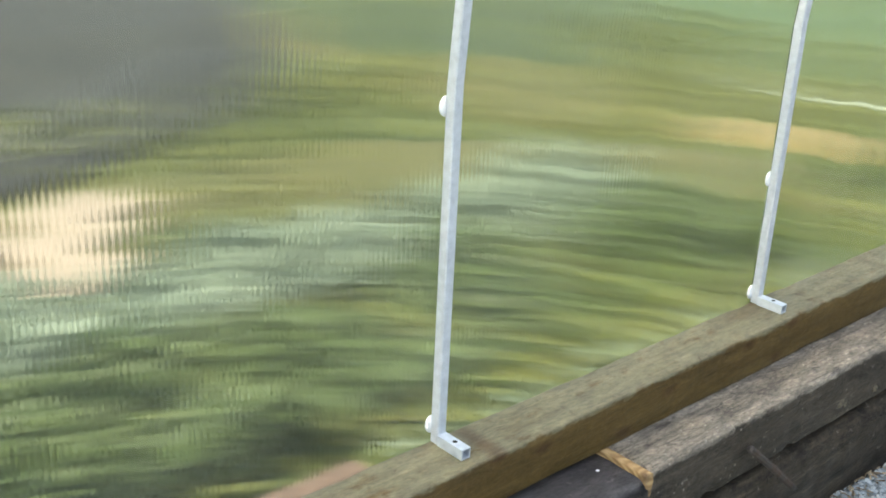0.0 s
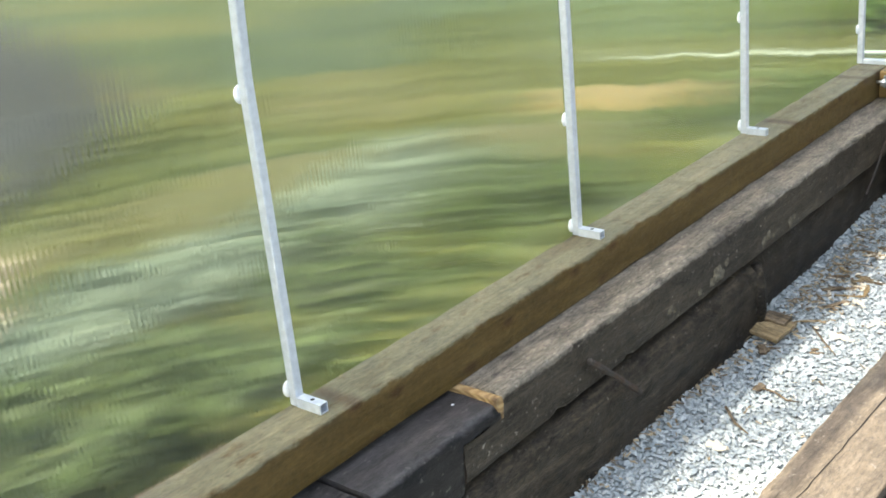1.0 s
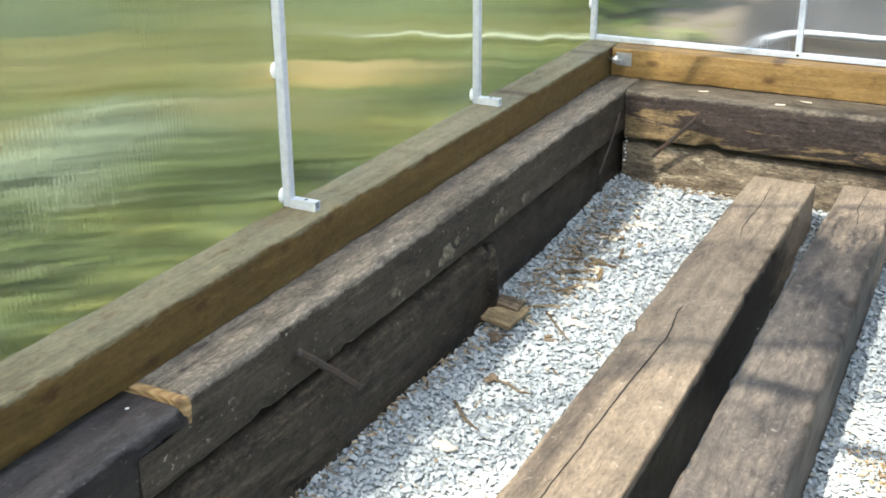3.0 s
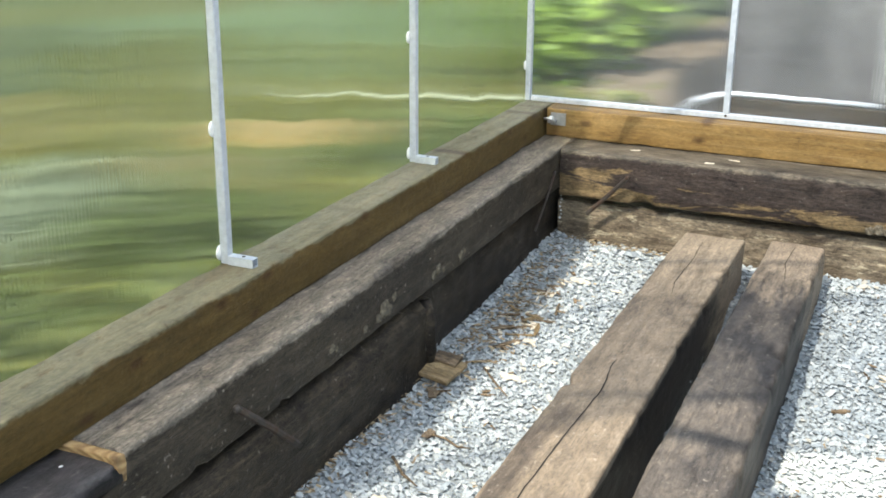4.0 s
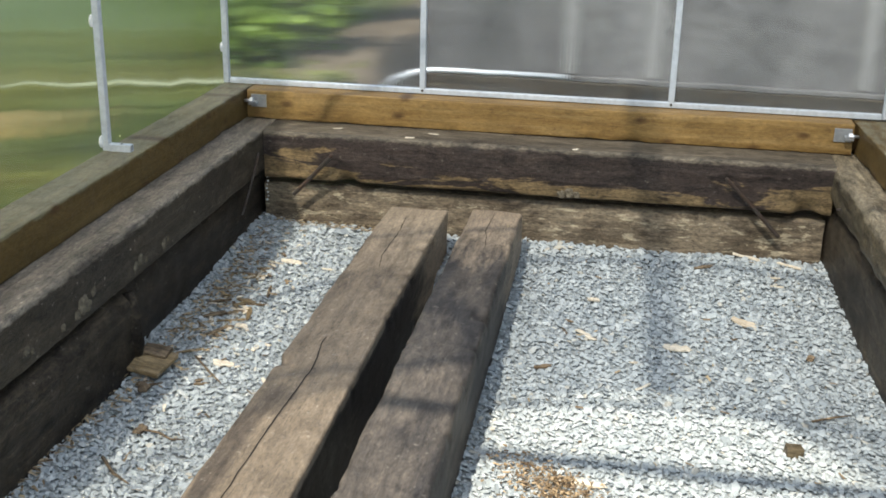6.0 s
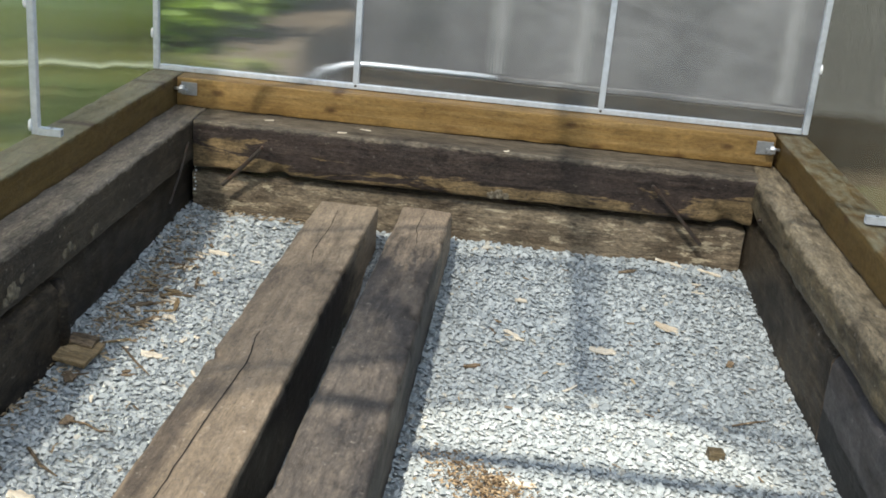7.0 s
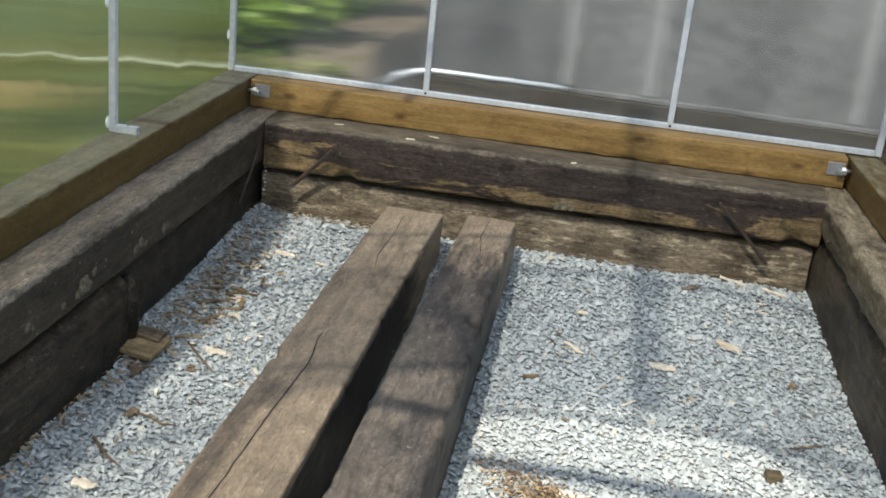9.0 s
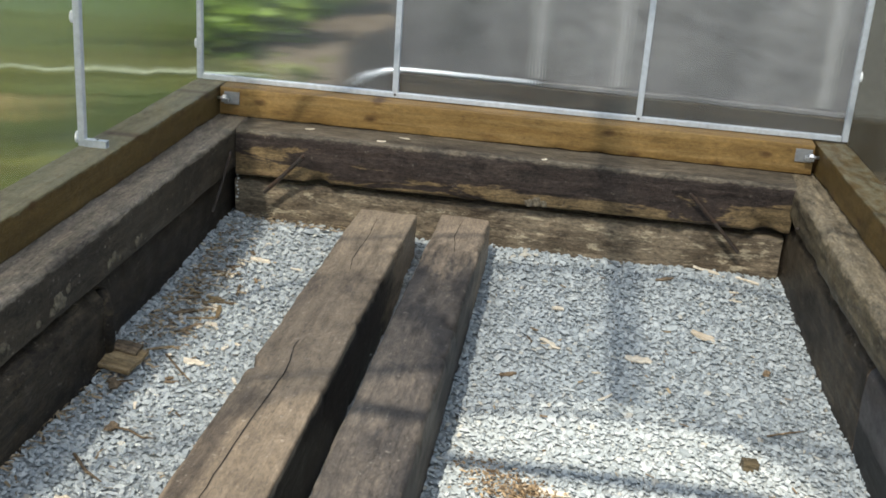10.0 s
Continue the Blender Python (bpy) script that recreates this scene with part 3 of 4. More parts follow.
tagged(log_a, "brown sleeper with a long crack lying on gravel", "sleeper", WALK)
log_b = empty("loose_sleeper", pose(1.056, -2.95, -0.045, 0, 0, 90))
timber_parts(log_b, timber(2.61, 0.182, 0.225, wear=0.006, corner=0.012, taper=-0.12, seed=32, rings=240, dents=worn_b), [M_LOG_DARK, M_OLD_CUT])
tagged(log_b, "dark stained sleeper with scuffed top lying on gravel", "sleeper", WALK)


M_BLACK = Mat("crack_shadow").done((0.006, 0.005, 0.004), 1.0)


def crack(parent, pts, width):
    """A dark split in the top of a timber: a narrow sliver that follows its face."""
    bm = bmesh.new()
    body = next(c for c in parent.children if c.name.startswith("body"))
    skin = np.array([v.co[:] for v in body.data.vertices])

    def top_at(x, y):
        d = np.hypot(skin[:, 0] - x, skin[:, 1] - y) + 10 * (skin[:, 2] < 0.17)
        near = np.argsort(d)[:4]
        return float(np.average(skin[near, 2], weights=1 / (d[near] + 1e-3))) + 0.0012

    fine = []
    for (x0, y0), (x1, y1) in zip(pts, pts[1:]):
        for k in range(12):
            u = k / 12
            fine.append((x0 + (x1 - x0) * u, y0 + (y1 - y0) * u))
    fine.append(pts[-1])
    rows = []
    for i, (x, y) in enumerate(fine):
        u = i / (len(fine) - 1)
        wd = width * (0.25 + math.sin(math.pi * u) ** 0.6) * (0.8 + 0.5 * noise.noise((x * 20, 1, y)))
        y += 0.003 * noise.noise((x * 22, 4, 2))
        z = top_at(x, y)
        rows.append((bm.verts.new((x, y - wd / 2, z)), bm.verts.new((x, y, z - 0.0004)), bm.verts.new((x, y + wd / 2, z))))
    for a, b in zip(rows, rows[1:]):
        bm.faces.new((a[0], b[0], b[1], a[1]))
        bm.faces.new((a[1], b[1], b[2], a[2]))
    return part("crack", bm, M_BLACK, parent)


crack(log_a, [(0.45, 0.03), (0.74, 0.022), (1.04, 0.018), (1.34, 0.007), (1.45, 0.024), (1.50, 0.02)], 0.0034)
crack(log_a, [(1.98, 0.0), (2.1, 0.018), (2.3, 0.012), (2.5, 0.02)], 0.0022)
crack(log_b, [(2.25, -0.01), (2.4, 0.01), (2.58, 0.004)], 0.0022)

# ---- greenhouse ----
TUBE = 0.021
W = 2.316
ARCH_Y = [0.0, -0.994, -1.972, -2.984, -3.98, -4.98, -5.95]


def right_x(y):
    return W + 0.047 * -y


house = tagged(empty("greenhouse"), "arched greenhouse of galvanised tube and ribbed clear sheets", "greenhouse")


def square_tube(bm, pts, s, up=None):
    """A square tube along points that all lie in one upright plane across the house (x, z), at one y."""
    h = s / 2
    rings = []
    for i, p in enumerate(pts):
        p = Vector(p)
        d = (Vector(pts[min(i + 1, len(pts) - 1)]) - Vector(pts[max(i - 1, 0)])).normalized()
        side = Vector((0, 1, 0)) if up is None else Vector(up)
        nrm = d.cross(side).normalized()
        c = 0.0022
        ring = []
        for a, b, order in ((1, 1, 0), (-1, 1, 1), (-1, -1, 0), (1, -1, 1)):
            q = [p + nrm * a * (h - c) + side * b * h, p + nrm * a * h + side * b * (h - c)]
            ring += q[::-1] if order == 0 else q
        rings.append([bm.verts.new(q) for q in ring])
    for a, b in zip(rings, rings[1:]):
        for k in range(8):
            bm.faces.new((a[k], a[(k + 1) % 8], b[(k + 1) % 8], b[k]))
    bm.faces.new(rings[0][::-1])
    bm.faces.new(rings[-1])
    bmesh.ops.recalc_face_normals(bm, faces=bm.faces[:])
    return bm


def arch_line(y, z0=0.492):
    xr = right_x(y)
    r = xr / 2
    pts = [(0, y, z0), (0, y, 1.15)]
    for k in range(1, 24):
        a = math.pi * (1 - k / 24)
        pts.append((r + r * math.cos(a), y, 1.15 + 0.9 * r * math.sin(a)))
    return pts + [(xr, y, 1.15), (xr, y, z0)]


def foot(parent, x, y, inward):
    """An open square tube that lies on the beam, with a bolt hole on top."""
    bm = bmesh.new()
    h, t, length = TUBE / 2, 0.002, 0.064
    z = 0.4905 + h
    xs = [x + inward * h * 0.9, x + inward * (h + length)]
    rings = []
    for xx, hh in ((xs[0], h), (xs[1], h), (xs[1], h - t), (xs[0] + inward * 0.01, h - t)):
        rings.append([bm.verts.new((xx, y + a * hh, z + b * hh)) for a, b in ((1, 1), (-1, 1), (-1, -1), (1, -1))])
    for a, b in zip(rings, rings[1:]):
        for k in range(4):
            bm.faces.new((a[k], a[(k + 1) % 4], b[(k + 1) % 4], b[k]))
    bm.faces.new(rings[-1])
    bmesh.ops.recalc_face_normals(bm, faces=bm.faces[:])
    ob = part("foot", bm, M_TUBE, parent)
    hole = bmesh.new()
    bmesh.ops.create_circle(hole, cap_ends=True, radius=0.0048, segments=14, matrix=pose(x + inward * 0.045, y, z + h + 0.0006))
    part("bolt_hole", hole, M_BLACK, ob)
    return ob


def washer(parent, x, y, z, out):
    """A domed thermal washer that pins the sheet to the tube."""
    bm = bmesh.new()
    bmesh.ops.create_uvsphere(bm, u_segments=16, v_segments=8, radius=0.0145, matrix=pose(x + out * (TUBE / 2 + 0.003), y - 0.006, z) @ Matrix.Diagonal((0.42, 1, 1.25, 1)))
    part("washer", bm, M_WASHER, parent, smooth=True)


WASHER_Z = {0.0: (0.62, 0.90), -0.994: (0.517, 0.86), -1.972: (0.515, 0.798), -2.984: (0.524, 1.115)}
for y in ARCH_Y:
    arch = part("arch", square_tube(bmesh.new(), arch_line(y), TUBE), M_TUBE, house)
    if y < 0:
        foot(arch, 0, y, 1)
        foot(arch, right_x(y), y, -1)
    for z in WASHER_Z.get(y, (0.52, 0.95)):
        washer(arch, 0, y, z, -1)
        washer(arch, right_x(y), y, z + 0.1, 1)

# end frame: bottom rail, uprights, head rail
rail = bmesh.new()
box(rail, (0.0127, -TUBE / 2, 0.4905), (W - 0.0127, TUBE / 2, 0.4905 + TUBE * 0.9), 0.0018)
part("bottom_rail", rail, M_TUBE, house)
END_X = (0.732, 1.606)
for x in END_X:
    bm = bmesh.new()
    box(bm, (x - TUBE / 2, -TUBE / 2 - 0.0004, 0.4905 + TUBE * 0.9), (x + TUBE / 2, TUBE / 2, 2.02), 0.0018)
    up = part("upright", bm, M_TUBE, house)
    sc = bmesh.new()
    bmesh.ops.create_uvsphere(sc, u_segments=10, v_segments=6, radius=0.005, matrix=pose(x, -TUBE / 2, 0.502) @ Matrix.Diagonal((1, 0.5, 1, 1)))
    part("screw", sc, M_RUST, up)
for z in (1.25, 2.0):
    bm = bmesh.new()
    box(bm, (0.0127, -TUBE / 2 + 0.0006, z), (W - 0.0127, TUBE / 2 - 0.0006, z + TUBE), 0.0018)
    part("cross_rail", bm, M_TUBE, house)

def side_sheet(points_of, y0, y1, name, mats, shadow):
    """A curved twin-wall sheet over part of the arch, between two places along the house."""
    t = 0.006
    bm = bmesh.new()
    grid = []
    for y in (y0, y1):
        inner, outer = points_of(y, TUBE / 2 + 0.0045), points_of(y, TUBE / 2 + 0.0045 + t)
        grid.append(([bm.verts.new(p) for p in inner], [bm.verts.new(p) for p in outer]))
    (a, b), (c, d) = grid
    for k in range(len(a) - 1):
        bm.faces.new((a[k], a[k + 1], c[k + 1], c[k])).material_index = 0
        bm.faces.new((b[k], d[k], d[k + 1], b[k + 1])).material_index = 1
        bm.faces.new((a[k], b[k], b[k + 1], a[k + 1])).material_index = 1
        bm.faces.new((c[k], c[k + 1], d[k + 1], d[k])).material_index = 1
    for e in (0, -1):
        bm.faces.new((a[e], c[e], d[e], b[e])).material_index = 1
    bmesh.ops.recalc_face_normals(bm, faces=bm.faces[:])
    ob = part(name, bm, mats, house)
    ob.visible_shadow = shadow
    return ob


def curve(y, off, k0, k1):
    r = right_x(y) / 2
    return [(r + (r + off) * math.cos(math.pi * (1 - k / 24)), y, 1.15 + (0.9 * r + off) * math.sin(math.pi * (1 - k / 24))) for k in range(k0, k1 + 1)]


def left_line(y, off):
    return [(-off, y, 0.445)] + curve(y, off, 0, 2)


def right_line(y, off):
    return curve(y, off, 22, 24) + [(right_x(y) + off, y, 0.445)]


def roof_line(y, off):
    return curve(y, off + 0.001, 2, 22)


def roof_right(y, off):
    return curve(y, off + 0.001, 16, 22)


SHEET_Y = [(0.013, -1.97), (-1.974, -3.98), (-3.984, -5.96)]
for y0, y1 in SHEET_Y:
    side_sheet(left_line, y0, y1, "side_sheet", [M_SHEET_SIDE, M_SHEET_BACK], True)
    side_sheet(right_line, y0, y1, "side_sheet", [M_SHEET_SIDE, M_SHEET_BACK], False)

# unseen roof: one bay is left open and the sheet's free edge bowed to shape the sunlight on the gravel
for y0, y1, line in ((0.013, -1.97, roof_line), (-2.752, -3.9, roof_right), (-3.902, -5.96, roof_line)):
    side_sheet(line, y0, y1, "roof_sheet", [M_ROOF, M_ROOF], True)


# Sheet edge curved so that its shade ends in an arc on the gravel.
def light_patch_sheet():
    bm = bmesh.new()
    n = 40
    rows = []
    for i in range(n + 1):
        a = math.pi * (1 - (2 + 20 * i / n) / 24)
        x = 1.21 + 1.21 * math.cos(a)
        y1 = max(-3.9, -2.93 - (1.25 if x > 1.06 else 0.5) * (x - 1.06) ** 2)
        row = []
        for lift in (0.017, 0.023):
            for y in (-1.974, y1):
                r = right_x(y) / 2
                row.append(bm.verts.new((r + (r + lift) * math.cos(a), y, 1.15 + (0.9 * r + lift) * math.sin(a))))
        rows.append(row)
    for p, q in zip(rows, rows[1:]):
        for j, k in ((0, 1), (1, 3), (3, 2), (2, 0)):
            bm.faces.new((p[j], p[k], q[k], q[j]))
    for r in (rows[0], rows[-1]):
        bm.faces.new((r[0], r[1], r[3], r[2]))
    bmesh.ops.recalc_face_normals(bm, faces=bm.faces[:])
    part("roof_sheet", bm, M_ROOF, house)


light_patch_sheet()
purlin = bmesh.new()
square_tube(purlin, [(1.10, -2.93, 2.175), (1.10, -1.5, 2.165), (1.10, -0.012, 2.155)], 0.020, (0, 0, 1))
part("purlin", purlin, M_TUBE, house)
# Unseen strip, added to widen the dim band that the purlin casts.
seam = bmesh.new()
box(seam, (1.045, -2.92, 2.275), (1.155, -0.012, 2.281))
part("seam_strip", seam, M_ROOF, house, "unseen roof strip added to dim a band below it")
# Unseen bar, added to lay a straight dark line across the gravel.
shade_bar = bmesh.new()
box(shade_bar, (0.60, -3.002, 1.80), (2.15, -2.966, 1.836), 0.002)
part("tie_bar", shade_bar, M_TUBE, house)

# end sheets, one to a bay
for x0, x1 in ((-0.012, 0.731), (0.733, 1.605), (1.607, W + 0.012)):
    bm = bmesh.new()
    box(bm, (x0, TUBE / 2 + 0.004, 0.4935), (x1, TUBE / 2 + 0.010, 2.0))
    bm.normal_update()
    for f in bm.faces:
        f.material_index = 0 if f.normal.y < -0.5 else 1
    ob = part("end_sheet", bm, [M_SHEET_END, M_SHEET_BACK], house)
    ob.visible_shadow = False

# ---- iron and fixings ----
IRON = "iron rods driven into the sleepers"


def iron_rod(a, b, r=0.006, label="rusty iron rod driven into the sleepers"):
    bm = bmesh.new()
    a, b = Vector(a), Vector(b)
    mid = (a + b) / 2 + Vector((0.002, 0.003, 0.0))
    d = (b - a).normalized()
    rod(bm, [a - d * 0.0, mid, b], r, 8)
    rod(bm, [a - d * 0.005, a - d * 0.002, a + d * 0.006], [r * 0.25, r * 0.85, r * 1.05], 8)
    return tagged(mesh_ob("iron_rod", bm, M_RUST, smooth=False), label, "rod", IRON)


iron_rod((0.243, -2.315, 0.338), (0.248, -2.11, 0.160), 0.0085)
iron_rod((0.235, -0.364, 0.328), (0.205, -0.462, 0.14), 0.0042, "bent iron rod standing in the corner")
iron_rod((0.471, -0.285, 0.318), (0.325, -0.262, 0.162), 0.0075)
iron_rod((1.797, -0.275, 0.325), (1.985, -0.259, 0.133), 0.0068)
iron_rod((2.13, -0.42, 0.29), (2.235, -0.40, 0.30), 0.006, "short rusty iron rod in the side sleeper")


def bolt(x, sx):
    """Corner bracket: a dished plate on the beam, and a bolt with its nut."""
    ob = tagged(empty("corner_bolt", pose(x, -0.0945, 0.452)), "zinc plate with bolt and nut at the beam corner", "bolt", "corner bolts")
    bm = bmesh.new()
    box(bm, (min(sx * 0.005, sx * 0.062), -0.0035, -0.024), (max(sx * 0.005, sx * 0.062), 0.0, 0.022), 0.0012)
    part("plate", bm, M_PLATE, ob)
    bm = bmesh.new()
    rod(bm, [(sx * 0.02, -0.018, 0.002), (sx * 0.075 - sx * 0.09, -0.018, 0.0)], 0.0055, 10)
    part("shank", bm, M_ZINC, ob, smooth=True)
    bm = bmesh.new()
    bmesh.ops.create_cone(bm, cap_ends=True, segments=6, radius1=0.0115, radius2=0.0115, depth=0.012, matrix=pose(sx * 0.012, -0.018, 0.002, 0, 90, 0))
    part("nut", bm, M_ZINC, ob)
    bm = bmesh.new()
    box(bm, (min(0, sx * 0.03), -0.026, -0.014), (max(0, sx * 0.03), -0.001, 0.0), 0.002)
    part("bracket", bm, M_PLATE, ob)
    return ob


bolt(0.118, 1)
bolt(2.205, -1)

# ---- things on the gravel ----
def chip(x, y, length, width, turn, mat, label, tilt=6, thick=0.006, seed=0, z=None):
    """A splinter of wood: a thin wedge with ragged ends."""
    rng = random.Random(seed)
    bm = bmesh.new()
    n = 5
    rows = []
    for i in range(n + 1):
        u = i / n
        wd = width * (0.35 + 0.65 * math.sin(math.pi * min(0.95, max(0.08, u))) ** 0.5) * rng.uniform(0.75, 1.1)
        off = width * 0.15 * rng.uniform(-1, 1)
        h = thick * rng.uniform(0.6, 1.3)
        rows.append([bm.verts.new((length * (u - 0.5) + (0.1 * length * rng.uniform(-1, 1) if i in (0, n) else 0), off + s * wd / 2, zz)) for s, zz in ((-1, 0), (1, 0), (1, h), (-1, h * 0.8))])
    for a, b in zip(rows, rows[1:]):
        for k in range(4):
            bm.faces.new((a[k], a[(k + 1) % 4], b[(k + 1) % 4], b[k]))
    bm.faces.new(rows[0][::-1])
    bm.faces.new(rows[-1])
    bmesh.ops.recalc_face_normals(bm, faces=bm.faces[:])
    ob = mesh_ob("wood_chip", bm, mat)
    ob.matrix_world = pose(x, y, gravel_height(x, y) + 0.006 if z is None else z, rng.uniform(-tilt, tilt), rng.uniform(-tilt, tilt), turn)
    return tagged(ob, label, "wood chip", "wood chips on the gravel")


CHIPS = [
    (0.405, -2.015, 0.060, 0.030, -15, M_CHIP, "pale wood chip on grey gravel"),
    (0.403, -1.055, 0.034, 0.022, 10, M_CHIP, "small pale wood chip on gravel"),
    (0.403, -0.56, 0.075, 0.026, -10, M_CHIP, "long pale wood chip on gravel"),
    (0.436, -1.295, 0.055, 0.030, 5, M_CHIP, "curled pale wood chip"),
    (0.279, -1.47, 0.060, 0.034, -60, M_BARK, "brown bark chip beside the border"),
    (0.367, -1.68, 0.045, 0.030, 80, M_BARK, "round brown bark piece"),
    (0.66, -1.20, 0.030, 0.018, 30, M_CHIP, "small pale wood chip beside a sleeper"),
    (1.656, -0.946, 0.075, 0.042, -5, M_CHIP, "broad pale wood chip on gravel"),
    (1.853, -0.733, 0.070, 0.034, -20, M_CHIP, "tan wood chip on gravel"),
    (1.392, -0.91, 0.085, 0.016, -50, M_CHIP, "thin pale splinter on gravel"),
    (1.402, -0.655, 0.035, 0.020, 15, M_CHIP, "small pale wood chip on gravel"),
    (1.288, -1.13, 0.045, 0.018, 15, M_BARK, "small brown chip on gravel"),
    (1.746, -0.35, 0.075, 0.014, 35, M_BARK, "dark twig-like splinter on gravel"),
    (2.02, -0.93, 0.030, 0.020, 70, M_BARK, "small tan chip near the side sleeper"),
    (1.90, -0.24, 0.10, 0.016, -20, M_CHIP, "pale splinter against the end sleeper"),
    (2.02, -0.28, 0.09, 0.012, -35, M_CHIP, "thin pale splinter near the corner"),
    (1.424, -1.717, 0.12, 0.018, -6, M_CHIP, "long fresh yellow splinter among sawdust"),
]
for i, (x, y, ln, wd, tr, mt, lb) in enumerate(CHIPS):
    chip(x, y, ln, wd, tr, mt, lb, seed=100 + i)
for i, (x, y, ln) in enumerate(((0.80, -0.155, 0.04), (0.73, -0.225, 0.03), (0.46, -0.16, 0.03), (1.30, -0.24, 0.025))):
    chip(x, y, ln, 0.010, 20 * i - 15, M_CHIP, "pale splinter lying on the end sleeper", thick=0.003, tilt=1, seed=300 + i, z=0.3815)
rng = random.Random(5)
for i in range(46):
    if i < 30:
        x, y = 0.27 + abs(rng.gauss(0, 0.07)), rng.uniform(-1.45, -0.35)
    elif i < 40:
        x, y = rng.uniform(0.3, 0.68), rng.uniform(-1.6, -0.3)
    else:
        x, y = rng.uniform(1.25, 2.0), rng.uniform(-1.6, -0.35)
    ln = rng.uniform(0.015, 0.055)
    chip(x, y, ln, rng.uniform(0.006, 0.014), rng.uniform(0, 180), M_CHIP if rng.random() < 0.6 else M_BARK, "small wood splinter on grey gravel", thick=0.004, seed=200 + i)


for i in range(20):
    x, y = 0.275 + abs(rng.gauss(0, 0.06)), rng.gauss(-0.92, 0.20)
    chip(x, y, rng.uniform(0.035, 0.095), rng.uniform(0.007, 0.016), rng.uniform(-80, 80), rng.choice((M_OFFCUT, M_BARK, M_CHIP)), "thin brown wood splinter beside the border", thick=0.005, seed=400 + i)


def board_piece():
    """A split offcut of board that leans on the gravel by the border."""
    ob = tagged(empty("board_offcut", pose(0.264, -1.370, 0.016, 2, 7, -4)), "split pale board offcut lying on gravel", "board")
    for j, (lo, hi, tilt) in enumerate((((-0.046, -0.063, 0), (0.046, 0.063, 0.012), 0), ((-0.045, 0.018, 0.0125), (0.03, 0.062, 0.024), 1))):
        bm = bmesh.new()
        box(bm, lo, hi, 0.002)
        bmesh.ops.subdivide_edges(bm, edges=bm.edges[:], cuts=2, use_grid_fill=True)
        for v in bm.verts:
            v.co += 0.004 * noise.noise_vector(v.co * 30 + Vector((j, 0, 0)))
        p = part("splinter", bm, M_OFFCUT if j == 0 else M_BARK, ob)
        p.matrix_basis = pose(0, 0, 0, tilt, 0, 3 * j)


board_piece()


def twig(pts, r, label):
    bm = bmesh.new()
    q = [(x, y, gravel_height(x, y) + 0.010 + dz) for x, y, dz in pts]
    rod(bm, q, [r] * (len(q) - 1) + [r * 0.4], 6)
    return tagged(mesh_ob("twig", bm, M_BARK, smooth=True), label, "twig", "twigs on the gravel")


twig([(0.38, -1.69, 0.004), (0.42, -1.70, 0.006), (0.46, -1.72, 0.002), (0.49, -1.71, 0)], 0.003, "thin brown twig on gravel")
twig([(0.34, -1.83, 0.002), (0.40, -1.90, 0.005), (0.45, -1.93, 0.002)], 0.004, "dark twig beside a pale chip")
twig([(0.35, -1.28, 0.004), (0.42, -1.36, 0.004), (0.47, -1.41, 0.002)], 0.003, "pale brown twig on gravel")
twig([(1.98, -1.30, 0.002), (2.04, -1.27, 0.004), (2.08, -1.25, 0.002)], 0.003, "short dark twig on gravel")


def dark_cube():
    bm = bmesh.new()
    box(bm, (-0.020, -0.015, 0), (0.020, 0.015, 0.026), 0.003)
    ob = mesh_ob("wood_block", bm, M_SLEEPER_TAN)
    ob.matrix_world = pose(1.915, -1.47, gravel_height(1.915, -1.47), 4, 5, 12)
    tagged(ob, "small brown block of wood on gravel", "wood block")


dark_cube()


def sawdust():
    """Shavings and bark crumbs heaped by the loose sleeper."""
    r = np.random.default_rng(3)
    n = 900
    u = r.normal(0, 1, (n, 2))
    p = np.stack([1.365 + 0.065 * u[:, 0] + 0.02 * u[:, 1], -1.745 - 0.05 * u[:, 0] + 0.03 * u[:, 1]], 1)
    verts, faces = [], []
    for i, (x, y) in enumerate(p):
        a, ln, wd = r.uniform(0, 6.28), r.uniform(0.004, 0.018), r.uniform(0.0015, 0.0045)
        c, s = math.cos(a), math.sin(a)
        z = gravel_height(x, y) + 0.008 + abs(r.normal(0, 0.006))
        k = len(verts)
        for dx, dy, dz in ((-ln, -wd, 0), (ln, -wd * 0.6, r.uniform(-0.004, 0.006)), (ln, wd * 0.6, 0.003), (-ln, wd, 0.003)):
            verts.append((x + (dx * c - dy * s) / 2, y + (dx * s + dy * c) / 2, z + dz))
        faces += [(k, k + 1, k + 2), (k, k + 2, k + 3)]
    ob = raw("sawdust", verts, faces, M_SHAVING)
    tagged(ob, "brown wood shavings and bark crumbs on gravel", "shavings", kind="stuff")


M_SHAVING = leaf_mat("shavings", (0.09, 0.055, 0.028), (0.40, 0.29, 0.17))
sawdust()


